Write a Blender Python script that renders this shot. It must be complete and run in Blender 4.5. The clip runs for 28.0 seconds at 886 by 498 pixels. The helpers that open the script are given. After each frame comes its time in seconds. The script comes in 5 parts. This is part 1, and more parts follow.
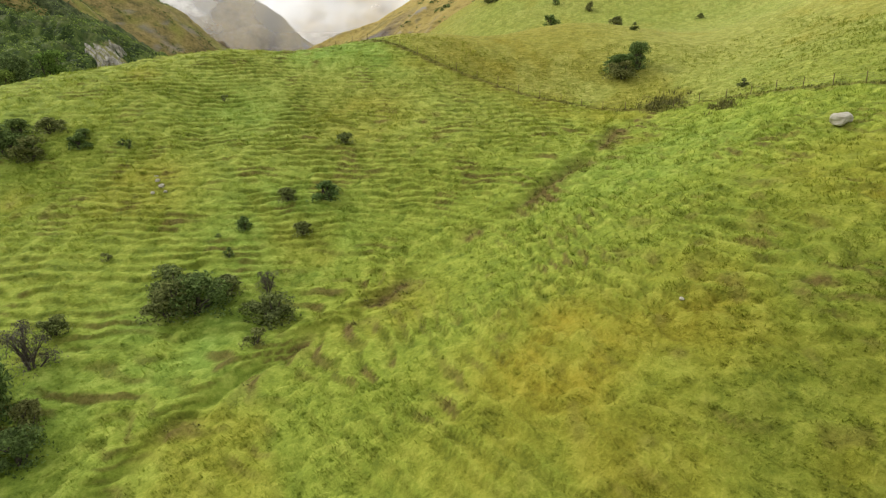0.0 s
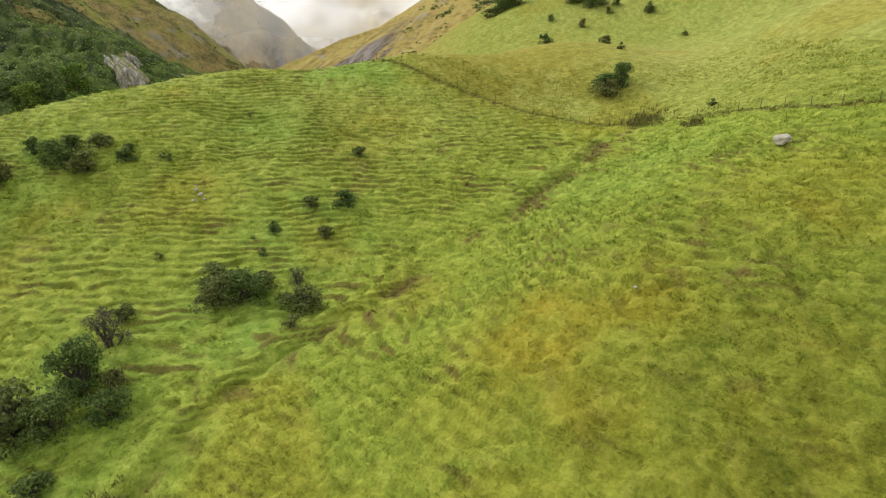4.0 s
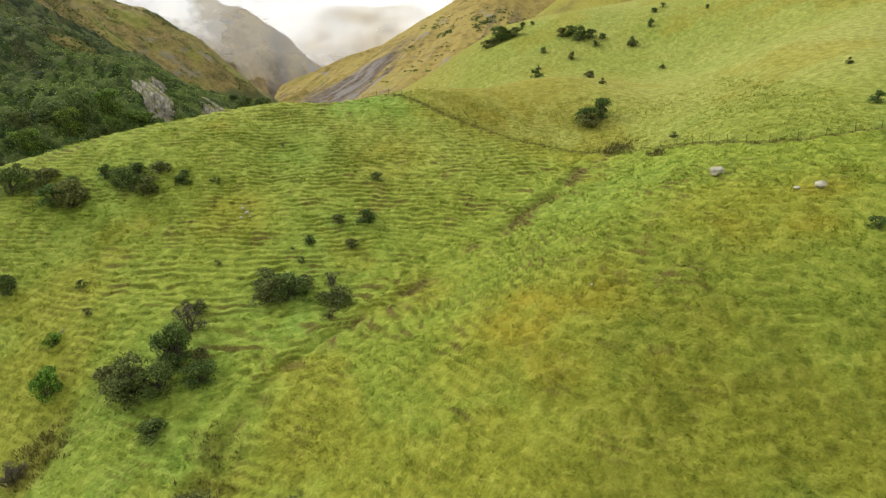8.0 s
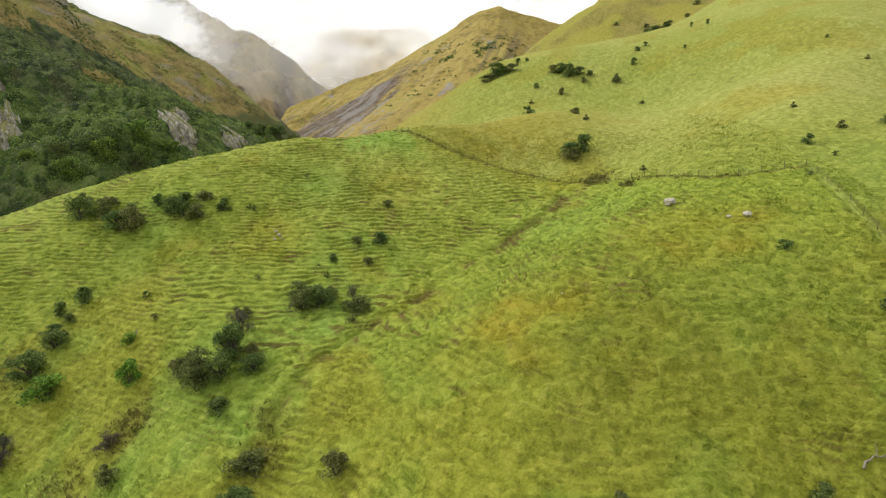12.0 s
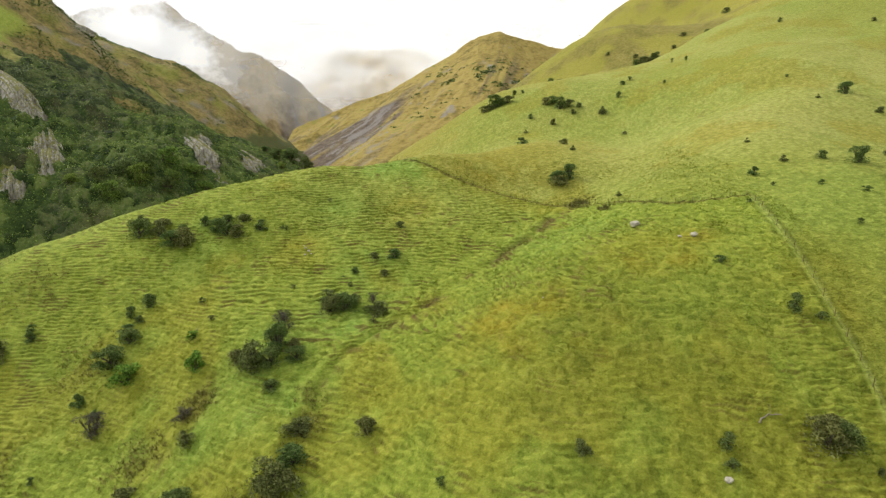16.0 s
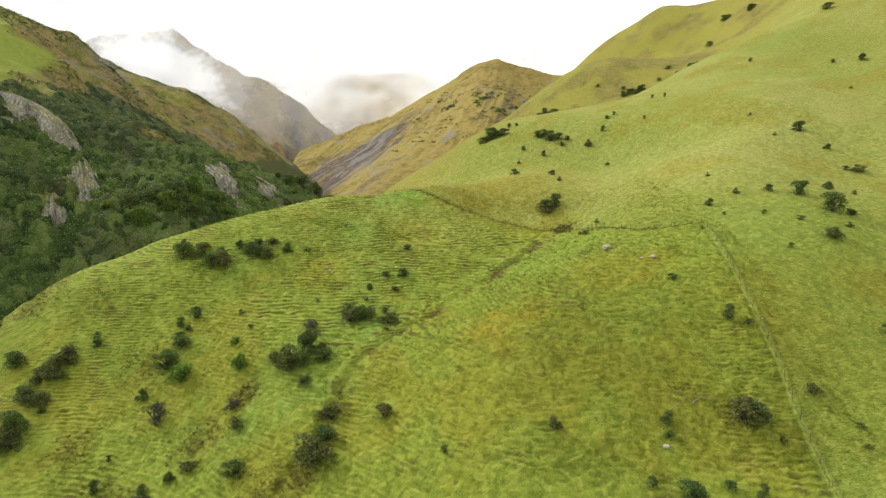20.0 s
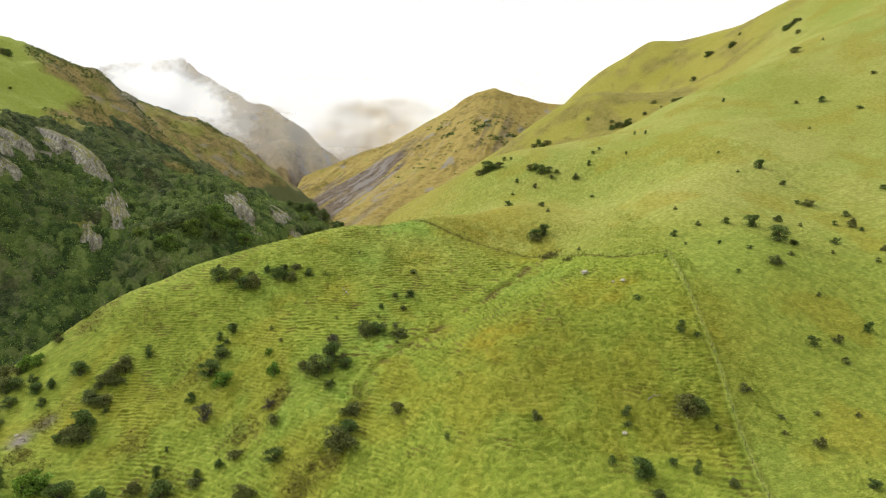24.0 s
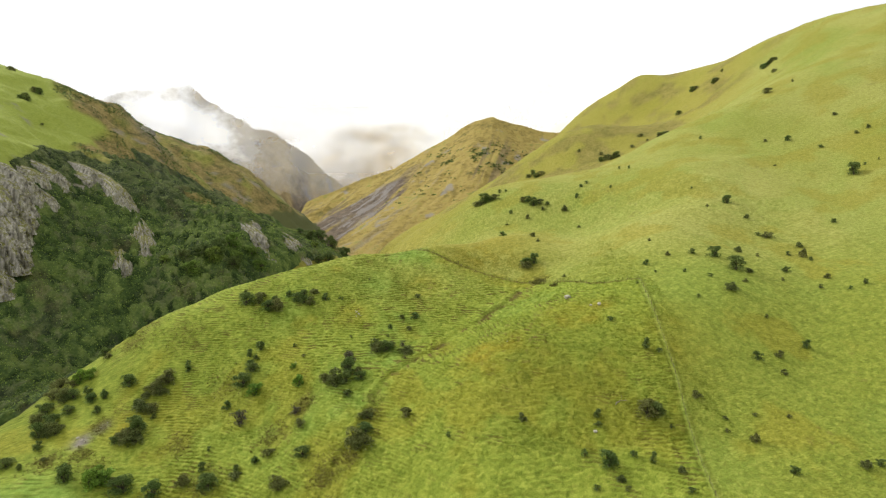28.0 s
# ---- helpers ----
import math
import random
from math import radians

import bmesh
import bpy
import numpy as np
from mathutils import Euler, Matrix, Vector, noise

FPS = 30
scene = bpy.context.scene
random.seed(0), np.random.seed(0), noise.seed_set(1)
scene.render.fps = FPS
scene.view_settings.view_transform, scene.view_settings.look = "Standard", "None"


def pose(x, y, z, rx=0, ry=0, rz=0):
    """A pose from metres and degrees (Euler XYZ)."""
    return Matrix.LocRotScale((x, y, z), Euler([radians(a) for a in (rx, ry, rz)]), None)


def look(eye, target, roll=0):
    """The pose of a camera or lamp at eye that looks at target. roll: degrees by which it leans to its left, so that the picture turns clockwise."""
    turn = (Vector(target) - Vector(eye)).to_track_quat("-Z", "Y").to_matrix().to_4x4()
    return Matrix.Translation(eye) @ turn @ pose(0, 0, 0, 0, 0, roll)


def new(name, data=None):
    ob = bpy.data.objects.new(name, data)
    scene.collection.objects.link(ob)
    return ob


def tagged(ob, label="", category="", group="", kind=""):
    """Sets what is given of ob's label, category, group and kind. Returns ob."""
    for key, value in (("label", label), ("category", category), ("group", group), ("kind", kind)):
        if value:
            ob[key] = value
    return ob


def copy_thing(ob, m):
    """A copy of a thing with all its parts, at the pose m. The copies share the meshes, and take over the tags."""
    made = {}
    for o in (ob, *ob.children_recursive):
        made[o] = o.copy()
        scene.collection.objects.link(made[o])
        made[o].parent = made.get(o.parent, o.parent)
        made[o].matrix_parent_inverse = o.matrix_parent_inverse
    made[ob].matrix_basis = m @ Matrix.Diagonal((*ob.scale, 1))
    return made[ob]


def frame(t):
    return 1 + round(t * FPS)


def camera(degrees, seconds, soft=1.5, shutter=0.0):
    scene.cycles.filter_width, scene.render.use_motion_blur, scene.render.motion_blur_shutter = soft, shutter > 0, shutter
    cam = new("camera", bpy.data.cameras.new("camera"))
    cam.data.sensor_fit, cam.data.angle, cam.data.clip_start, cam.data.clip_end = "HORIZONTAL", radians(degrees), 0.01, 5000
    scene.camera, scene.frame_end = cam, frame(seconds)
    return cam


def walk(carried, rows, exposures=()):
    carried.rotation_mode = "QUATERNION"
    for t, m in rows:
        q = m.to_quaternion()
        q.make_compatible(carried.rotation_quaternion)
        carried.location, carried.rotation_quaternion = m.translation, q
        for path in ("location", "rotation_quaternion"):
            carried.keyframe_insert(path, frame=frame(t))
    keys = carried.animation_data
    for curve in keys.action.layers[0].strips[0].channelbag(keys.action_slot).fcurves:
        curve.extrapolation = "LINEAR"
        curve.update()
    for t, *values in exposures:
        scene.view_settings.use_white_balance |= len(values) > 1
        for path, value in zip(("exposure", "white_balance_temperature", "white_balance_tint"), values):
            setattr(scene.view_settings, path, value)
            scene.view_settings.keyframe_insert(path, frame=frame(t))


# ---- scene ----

# The drone backs away from the hillside and climbs: seconds, eye, then yaw, pitch and roll in degrees.
FLIGHT = [
    (0, 0.00, -0.00, 60.00, -0.17, -16.34, -0.07),
    (1, -0.06, -1.30, 60.34, -0.15, -16.31, -0.10),
    (2, -0.17, -3.51, 60.87, -0.13, -16.24, -0.10),
    (3, -0.29, -6.37, 61.61, -0.12, -16.16, -0.07),
    (3.5, -0.35, -7.91, 62.05, -0.12, -16.13, -0.06),
    (5.5, -0.59, -15.28, 63.93, -0.08, -15.94, -0.08),
    (6, -0.70, -17.20, 64.35, -0.09, -15.88, -0.06),
    (6.5, -0.85, -19.18, 64.85, -0.10, -15.73, -0.04),
    (7, -0.96, -21.20, 65.47, -0.11, -15.46, -0.02),
    (7.5, -1.06, -23.31, 66.03, -0.11, -15.16, -0.01),
    (8, -1.14, -25.43, 66.52, -0.10, -14.86, 0.00),
    (8.5, -1.21, -27.60, 67.05, -0.09, -14.59, 0.01),
    (9, -1.27, -29.79, 67.54, -0.07, -14.34, 0.02),
    (10, -1.34, -34.24, 68.53, -0.01, -13.82, 0.03),
    (11, -1.34, -38.38, 69.37, 0.04, -13.34, 0.03),
    (12, -1.20, -42.08, 70.67, 0.09, -13.04, -0.01),
    (12.5, -1.15, -44.08, 71.31, 0.11, -12.89, -0.02),
    (14.5, -1.64, -54.66, 72.99, 0.21, -12.01, -0.01),
    (15, -1.76, -57.08, 73.60, 0.21, -11.80, 0.01),
    (16, -1.92, -62.12, 74.65, 0.21, -11.34, 0.03),
    (17, -2.04, -67.28, 75.68, 0.22, -10.84, 0.04),
    (18, -2.11, -72.48, 76.78, 0.21, -10.34, 0.01),
    (19, -2.25, -77.96, 77.82, 0.20, -9.86, 0.01),
    (20, -2.41, -83.56, 78.99, 0.18, -9.39, 0.02),
    (21, -2.60, -89.24, 80.17, 0.16, -8.87, 0.03),
    (21.5, -2.67, -92.14, 80.74, 0.15, -8.59, 0.03),
    (23.5, -3.08, -104.01, 83.19, 0.10, -7.47, 0.07),
    (24, -3.19, -107.00, 83.79, 0.08, -7.21, 0.07),
    (25, -3.31, -112.87, 85.00, 0.06, -6.69, 0.07),
    (26, -3.45, -119.02, 86.18, 0.05, -6.12, 0.08),
    (27, -3.63, -125.30, 87.48, 0.02, -5.56, 0.08),
    (28, -3.82, -131.60, 88.78, -0.00, -5.00, 0.08),
]


def aimed(x, y, z, yaw, pitch, roll):
    a, b = radians(yaw), radians(pitch)
    ahead = Vector((-math.sin(a) * math.cos(b), math.cos(a) * math.cos(b), math.sin(b)))
    return look((x, y, z), Vector((x, y, z)) + 100 * ahead, roll)


cam = camera(76.0, 28.0, soft=1.25)
walk(cam, [(t, aimed(*row)) for t, *row in FLIGHT])

# ---- lie of the land ----
# Soft swells: centre x and y, rise, radius.
# whole ranges and valleys
RANGES = [
    (-700, -400, 230.9, 220), (620, 1052, -64.6, 220), (-568, 1184, 266.3, 220), (-172, 1184, -60.6, 220), (92, 1184, -78.8, 220),
    (436, -250, -73.0, 130), (-500, -94, 44.9, 130), (-500, 62, 151.6, 130), (436, 62, -2.2, 130), (-500, 296, 230.8, 130),
    (436, 296, 119.9, 130), (-500, 608, 254.0, 130), (-110, 764, 56.0, 130), (46, 764, -26.6, 130), (358, 764, 52.9, 130),
]
# creek valley and the bank beyond it
WEST_BANK = [
    (-254, -150, 10.8, 80), (-350, 378, 70.9, 80), (-350, 522, 23.7, 80), (-254, 570, 87.4, 80), (-110, 570, -36.0, 80),
    (-270, -60, 17.3, 50), (-210, -60, -11.5, 50), (-240, 30, 21.7, 50), (-300, 60, 15.0, 50), (-210, 60, -25.8, 50),
    (-240, 120, 55.0, 50), (-270, 180, 54.4, 50), (-180, 240, 55.6, 50), (-90, 240, 24.1, 50), (-300, 270, 52.6, 50),
    (-210, 300, 17.1, 50), (-90, 330, -19.1, 50), (-270, 360, 51.7, 50), (-210, 390, 21.4, 50), (-150, 390, 16.7, 50),
]
# the long hill behind the paddock
EAST_HILL = [
    (82, -150, -57.1, 80), (178, -150, -26.4, 80), (322, -54, -22.0, 80), (-14, 378, 97.9, 80), (322, 426, 73.1, 80),
    (178, 570, 114.5, 80), (322, 570, 70.6, 80), (210, 0, -25.5, 50), (240, 90, 9.6, 50), (240, 180, 17.9, 50),
    (30, 210, 42.6, 50), (-30, 240, -15.4, 50), (150, 240, 40.8, 50), (240, 270, 31.1, 50), (60, 300, 2.6, 50),
    (0, 360, -48.1, 50), (60, 360, -5.0, 50), (180, 360, 11.3, 50), (-60, 390, -49.2, 50), (120, 390, 52.8, 50),
    (240, 390, 5.5, 50), (226, 545, 7.0, 13),
]
# folds of the spur west of the gully
SPUR_WEST = [
    (-130, 154, 17.6, 34), (-94, -40, -14.7, 22), (-41, -40, -12.7, 22), (-54, -14, -13.2, 22), (-107, 0, -4.3, 22),
    (-120, 66, 14.5, 22), (-67, 92, 27.9, 22), (-120, 118, -10.5, 22), (-83, -3, -4.5, 14), (-75, 22, -2.2, 14),
    (-50, 22, -4.1, 14), (-33, 30, 3.5, 14), (-83, 47, 2.0, 14), (-50, 47, 5.6, 14), (-100, 64, 10.9, 14),
    (-75, 64, 2.8, 14), (-50, 72, -0.0, 14), (-24, 72, 7.3, 14), (-41, 89, 5.8, 14), (-100, 98, 14.5, 14),
    (-24, 106, 8.2, 14), (-92, 114, -1.7, 14), (-41, 114, 13.5, 14),
]
# folds of the spur east of the gully
SPUR_EAST = [
    (115, -30, -15.7, 34), (74, 154, -6.4, 34), (115, 154, 23.6, 34), (25, -40, -13.3, 22), (65, -40, -2.8, 22),
    (52, 52, 8.6, 22), (25, 118, 18.5, 22), (-16, -20, -9.1, 14), (26, -3, -4.6, 14), (60, -3, -4.6, 14),
    (110, 5, -2.8, 14), (-16, 14, -4.4, 14), (85, 14, -3.7, 14), (1, 30, 1.0, 14), (110, 30, -4.5, 14),
    (18, 39, 3.2, 14), (-8, 56, -1.5, 14), (85, 56, 3.6, 14), (26, 64, 1.6, 14), (102, 72, 3.3, 14),
    (1, 81, 7.4, 14), (26, 81, -1.7, 14), (60, 81, 6.5, 14), (85, 89, 8.9, 14),
]
# folds of the spur east of the gully, continued
SPUR_EAST_2 = [
    (110, 98, 1.4, 14), (18, 106, -5.8, 14), (-8, 114, 13.6, 14), (9, 114, 1.7, 14), (43, 114, -1.1, 14),
    (76, 114, 9.4, 14), (102, 114, 5.7, 14),
]
SWELLS = RANGES + WEST_BANK + EAST_HILL + SPUR_WEST + SPUR_EAST + SPUR_EAST_2
LEVEL, EAST, NORTH = 41.71, 0.2098, -0.0125


def smooth_step(v, a, b):
    s = np.clip((np.asarray(v, float) - a) / (b - a), 0, 1)
    return s * s * (3 - 2 * s)


def lattice(ix, iy, seed):
    v = np.sin(ix * 127.1 + iy * 311.7 + seed * 74.7) * 43758.5453
    return v - np.floor(v)


def ripple(x, y, size, seed=0):
    """Smooth value noise from -1 to 1 with patches about size metres wide."""
    u, v = np.asarray(x, float) / size + 31.7 * seed, np.asarray(y, float) / size - 17.3 * seed
    i, j = np.floor(u), np.floor(v)
    a, b = u - i, v - j
    a, b = a * a * a * (a * (6 * a - 15) + 10), b * b * b * (b * (6 * b - 15) + 10)
    low = lattice(i, j, seed) * (1 - a) + lattice(i + 1, j, seed) * a
    high = lattice(i, j + 1, seed) * (1 - a) + lattice(i + 1, j + 1, seed) * a
    return 2 * (low * (1 - b) + high * b) - 1


def rough(x, y, size, seed=0, layers=4):
    return sum(0.5**n * ripple(x, y, size * 0.5**n, seed + n) for n in range(layers))


def crowns(x, y, size, seed):
    """Rounded domes packed side by side: height from 0 to 1, and a number for each dome."""
    i, j = np.floor(x / size), np.floor(y / size)
    near, which = np.full(np.shape(x), 9.0), np.zeros(np.shape(x))
    for a in (-1, 0, 1):
        for b in (-1, 0, 1):
            u, v = i + a, j + b
            broad = 0.62 + 0.5 * lattice(u, v, seed + 2)
            d = np.hypot(u + lattice(u, v, seed) - x / size, v + lattice(u, v, seed + 1) - y / size) / broad
            which = np.where(d < near, lattice(u, v, seed + 3), which)
            near = np.minimum(near, d)
    return np.sqrt(np.clip(1 - near**2, 0, 1)) * (0.55 + 0.45 * which), which


# ---- light ----
world = bpy.data.worlds.new("overcast")
scene.world = world
world.use_nodes = True
wt = world.node_tree
wn = wt.nodes
sky = wn.new("ShaderNodeTexSky")
sky.sky_type, sky.sun_disc = "NISHITA", False
sky.sun_elevation, sky.sun_rotation = radians(35), radians(-63)
clear = wn["Background"]
clear.inputs["Strength"].default_value = 0.03
wt.links.new(sky.outputs[0], clear.inputs["Color"])
veil = wn.new("ShaderNodeBackground")  # the closed cloud deck
veil.inputs["Color"].default_value, veil.inputs["Strength"].default_value = (1.0, 0.98, 0.95, 1), 0.96
both = wn.new("ShaderNodeAddShader")
wt.links.new(clear.outputs[0], both.inputs[0])
wt.links.new(veil.outputs[0], both.inputs[1])
wt.links.new(both.outputs[0], wn["World Output"].inputs["Surface"])
sun = new("sun", bpy.data.lights.new("sun", "SUN"))
sun.data.energy, sun.data.angle, sun.data.color = 2.55, radians(16), (1, 0.96, 0.88)
sun.matrix_world = look((-66, 34, 52), (0, 0, 0))


# ---- materials ----
def node_material(name, roughness=0.9):
    m = bpy.data.materials.new(name)
    m.use_nodes = True
    p = m.node_tree.nodes["Principled BSDF"]
    p.inputs["Roughness"].default_value = roughness
    p.inputs["Specular IOR Level"].default_value = 0.15
    return m, m.node_tree.nodes, m.node_tree.links, p


def noise_node(nodes, links, scale, detail=4.0, rough_=0.55, coords=None):
    n = nodes.new("ShaderNodeTexNoise")
    n.inputs["Scale"].default_value, n.inputs["Detail"].default_value, n.inputs["Roughness"].default_value = scale, detail, rough_
    if coords is None:
        coords = nodes.new("ShaderNodeTexCoord").outputs["Object"]
    links.new(coords, n.inputs["Vector"])
    return n.outputs["Fac"]


def ramp(nodes, links, fac, stops):
    r = nodes.new("ShaderNodeValToRGB")
    while len(r.color_ramp.elements) < len(stops):
        r.color_ramp.elements.new(0.5)
    for e, (at, c) in zip(r.color_ramp.elements, stops):
        e.position, e.color = at, (*c, 1)
    links.new(fac, r.inputs["Fac"])
    return r.outputs["Color"]


def blend(nodes, links, fac, a, b):
    m = nodes.new("ShaderNodeMix")
    m.data_type = "RGBA"
    for socket, value in ((m.inputs["Factor"], fac), (m.inputs["A"], a), (m.inputs["B"], b)):
        if isinstance(value, bpy.types.NodeSocket):
            links.new(value, socket)
        else:
            socket.default_value = (*value, 1) if isinstance(value, tuple) else value
    return m.outputs["Result"]


def sums(nodes, links, op, a, b):
    m = nodes.new("ShaderNodeMath")
    m.operation, m.use_clamp = op, op in ("ADD", "MULTIPLY")
    for socket, value in ((m.inputs[0], a), (m.inputs[1], b)):
        if isinstance(value, bpy.types.NodeSocket):
            links.new(value, socket)
        else:
            socket.default_value = value
    return m.outputs[0]


def bumped(nodes, links, p, fac, strength, distance):
    b = nodes.new("ShaderNodeBump")
    b.inputs["Strength"].default_value, b.inputs["Distance"].default_value = strength, distance
    links.new(fac, b.inputs["Height"])
    links.new(b.outputs[0], p.inputs["Normal"])


def attribute(nodes, name):
    a = nodes.new("ShaderNodeAttribute")
    a.attribute_name = name
    return a.outputs["Fac"]


def turf_material(name, blades=False):
    """Grazed sward by the masks of its mesh; as blades it lets part of the light through."""
    m, n, k, p = node_material(name)
    grain, fine, small, wide = noise_node(n, k, 9.0, 4, 0.65), noise_node(n, k, 3.2, 6, 0.62), noise_node(n, k, 0.6, 5, 0.6), noise_node(n, k, 0.06, 4)
    # ungrazed slopes: matted growth in cells that are long across the slope and short down it
    stretch, shift = n.new("ShaderNodeMapping"), n.new("ShaderNodeVectorMath")
    stretch.inputs["Scale"].default_value = (1.0, 1.0, 3.6)
    k.new(n.new("ShaderNodeTexCoord").outputs["Object"], stretch.inputs["Vector"])
    swirl = n.new("ShaderNodeTexNoise")
    swirl.inputs["Scale"].default_value, swirl.inputs["Detail"].default_value = 0.9, 3.0
    k.new(stretch.outputs[0], swirl.inputs["Vector"])
    shift.operation = "MULTIPLY_ADD"
    shift.inputs[1].default_value = (0.9, 0.9, 0.9)
    k.new(swirl.outputs["Color"], shift.inputs[0])
    k.new(stretch.outputs[0], shift.inputs[2])
    cells = []
    for scale in (0.9, 2.2):
        cell = n.new("ShaderNodeTexVoronoi")
        cell.feature = "SMOOTH_F1"
        cell.inputs["Scale"].default_value, cell.inputs["Smoothness"].default_value = scale, 0.45
        k.new(shift.outputs[0], cell.inputs["Vector"])
        cells.append(cell.outputs["Distance"])
    hollow = sums(n, k, "ADD", sums(n, k, "MULTIPLY", cells[0], 0.6), sums(n, k, "MULTIPLY", cells[1], 0.4))
    matted = attribute(n, "matted")
    # every hummock has its own green; patches, flecks and blades vary within it
    tone = sums(n, k, "ADD", sums(n, k, "MULTIPLY", attribute(n, "clump"), 0.18), sums(n, k, "ADD", sums(n, k, "MULTIPLY", small, 0.32), sums(n, k, "MULTIPLY", fine, 0.50)))
    tone = sums(n, k, "ADD", tone, sums(n, k, "MULTIPLY", sums(n, k, "SUBTRACT", grain, 0.5), 0.5))

    def sward_ramp(low, mid, high):
        return ramp(n, k, tone, [(0.32, low), (0.5, mid), (0.68, high)])

    color = sward_ramp((0.112, 0.165, 0.018), (0.225, 0.293, 0.035), (0.365, 0.42, 0.068))
    color = blend(n, k, sums(n, k, "MULTIPLY", wide, 0.3), color, sward_ramp((0.15, 0.165, 0.013), (0.25, 0.26, 0.023), (0.35, 0.34, 0.04)))
    color = blend(n, k, attribute(n, "pale"), color, sward_ramp((0.26, 0.28, 0.055), (0.39, 0.395, 0.098), (0.53, 0.50, 0.16)))
    color = blend(n, k, attribute(n, "lush"), color, sward_ramp((0.13, 0.215, 0.026), (0.215, 0.33, 0.050), (0.33, 0.445, 0.095)))
    color = blend(n, k, attribute(n, "dry"), color, sward_ramp((0.19, 0.15, 0.012), (0.30, 0.25, 0.021), (0.40, 0.335, 0.04)))
    upland = sums(n, k, "ADD", sums(n, k, "MULTIPLY", small, 0.4), sums(n, k, "MULTIPLY", noise_node(n, k, 0.11, 8, 0.65), 0.6))
    color = blend(n, k, attribute(n, "tawny"), color, ramp(n, k, upland, [(0.36, (0.055, 0.054, 0.022)), (0.45, (0.15, 0.125, 0.045)), (0.53, (0.26, 0.20, 0.072)), (0.64, (0.35, 0.27, 0.11))]))
    # light painted on hummock tops and ledge lips; also pale strip and blades
    color = blend(n, k, sums(n, k, "MULTIPLY", attribute(n, "lit_pale"), 0.55), color, sward_ramp((0.18, 0.255, 0.026), (0.28, 0.355, 0.042), (0.39, 0.435, 0.08)))
    # risers and hollows: shade painted dark, together with the ranker growth
    color = blend(n, k, sums(n, k, "MULTIPLY", attribute(n, "rank_shade"), 0.7), color, sward_ramp((0.055, 0.075, 0.007), (0.10, 0.118, 0.010), (0.155, 0.16, 0.018)))
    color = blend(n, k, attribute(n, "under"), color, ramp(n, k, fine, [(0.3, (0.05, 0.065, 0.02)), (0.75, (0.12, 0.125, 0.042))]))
    color = blend(n, k, attribute(n, "earth"), color, ramp(n, k, fine, [(0.25, (0.07, 0.048, 0.014)), (0.75, (0.20, 0.14, 0.045))]))
    color = blend(n, k, attribute(n, "stone"), color, ramp(n, k, fine, [(0.25, (0.13, 0.115, 0.09)), (0.75, (0.36, 0.325, 0.27))]))
    # matted slopes: rank growth and painted shade in hollows, painted light on tops
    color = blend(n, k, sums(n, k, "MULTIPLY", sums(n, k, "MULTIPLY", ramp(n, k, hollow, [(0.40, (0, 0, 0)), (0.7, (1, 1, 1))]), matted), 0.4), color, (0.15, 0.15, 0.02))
    color = blend(n, k, sums(n, k, "MULTIPLY", sums(n, k, "MULTIPLY", ramp(n, k, hollow, [(0.14, (1, 1, 1)), (0.36, (0, 0, 0))]), matted), 0.3), color, (0.46, 0.46, 0.12))
    k.new(color, p.inputs["Base Color"])
    if blades:
        glow, both_ = n.new("ShaderNodeBsdfTranslucent"), n.new("ShaderNodeMixShader")
        both_.inputs["Fac"].default_value = 0.5
        k.new(color, glow.inputs["Color"])
        k.new(p.outputs[0], both_.inputs[1])
        k.new(glow.outputs[0], both_.inputs[2])
        k.new(both_.outputs[0], n["Material Output"].inputs["Surface"])
        return m
    rise = sums(n, k, "ADD", sums(n, k, "MULTIPLY", fine, 0.30), sums(n, k, "MULTIPLY", grain, 0.16))
    bumped(n, k, p, sums(n, k, "SUBTRACT", sums(n, k, "ADD", rise, 0.4), sums(n, k, "MULTIPLY", hollow, matted)), 1.0, 0.60)
    return m


def leaf_material(name, dark, light, through_light=0.35, roughness=0.75):
    m, n, k, p = node_material(name, roughness)
    geo, info = n.new("ShaderNodeNewGeometry"), n.new("ShaderNodeObjectInfo")
    color = ramp(n, k, geo.outputs["Random Per Island"], [(0.0, dark), (0.7, light), (1.0, tuple(1.5 * c for c in light))])
    tint = blend(n, k, info.outputs["Random"], (0.85, 0.95, 0.9), (1.12, 1.06, 1.0))
    mix = n.new("ShaderNodeMix")
    mix.data_type, mix.blend_type = "RGBA", "MULTIPLY"
    mix.inputs["Factor"].default_value = 1.0
    k.new(color, mix.inputs["A"])
    k.new(tint, mix.inputs["B"])
    k.new(mix.outputs["Result"], p.inputs["Base Color"])
    # thin blades let part of the light through
    glow, both_ = n.new("ShaderNodeBsdfTranslucent"), n.new("ShaderNodeMixShader")
    both_.inputs["Fac"].default_value = through_light
    k.new(mix.outputs["Result"], glow.inputs["Color"])
    k.new(p.outputs[0], both_.inputs[1])
    k.new(glow.outputs[0], both_.inputs[2])
    k.new(both_.outputs[0], n["Material Output"].inputs["Surface"])
    return m


def plain_material(name, low, high, scale, bump=0.4, distance=0.1, roughness=0.9):
    m, n, k, p = node_material(name, roughness)
    fac, big = noise_node(n, k, scale, 8, 0.62), noise_node(n, k, scale * 0.15, 3)
    color = ramp(n, k, fac, [(0.3, low), (0.7, high)])
    k.new(blend(n, k, sums(n, k, "MULTIPLY", big, 0.6), color, tuple(0.6 * (a + b) / 2 for a, b in zip(low, high))), p.inputs["Base Color"])
    bumped(n, k, p, fac, bump, distance)
    return m


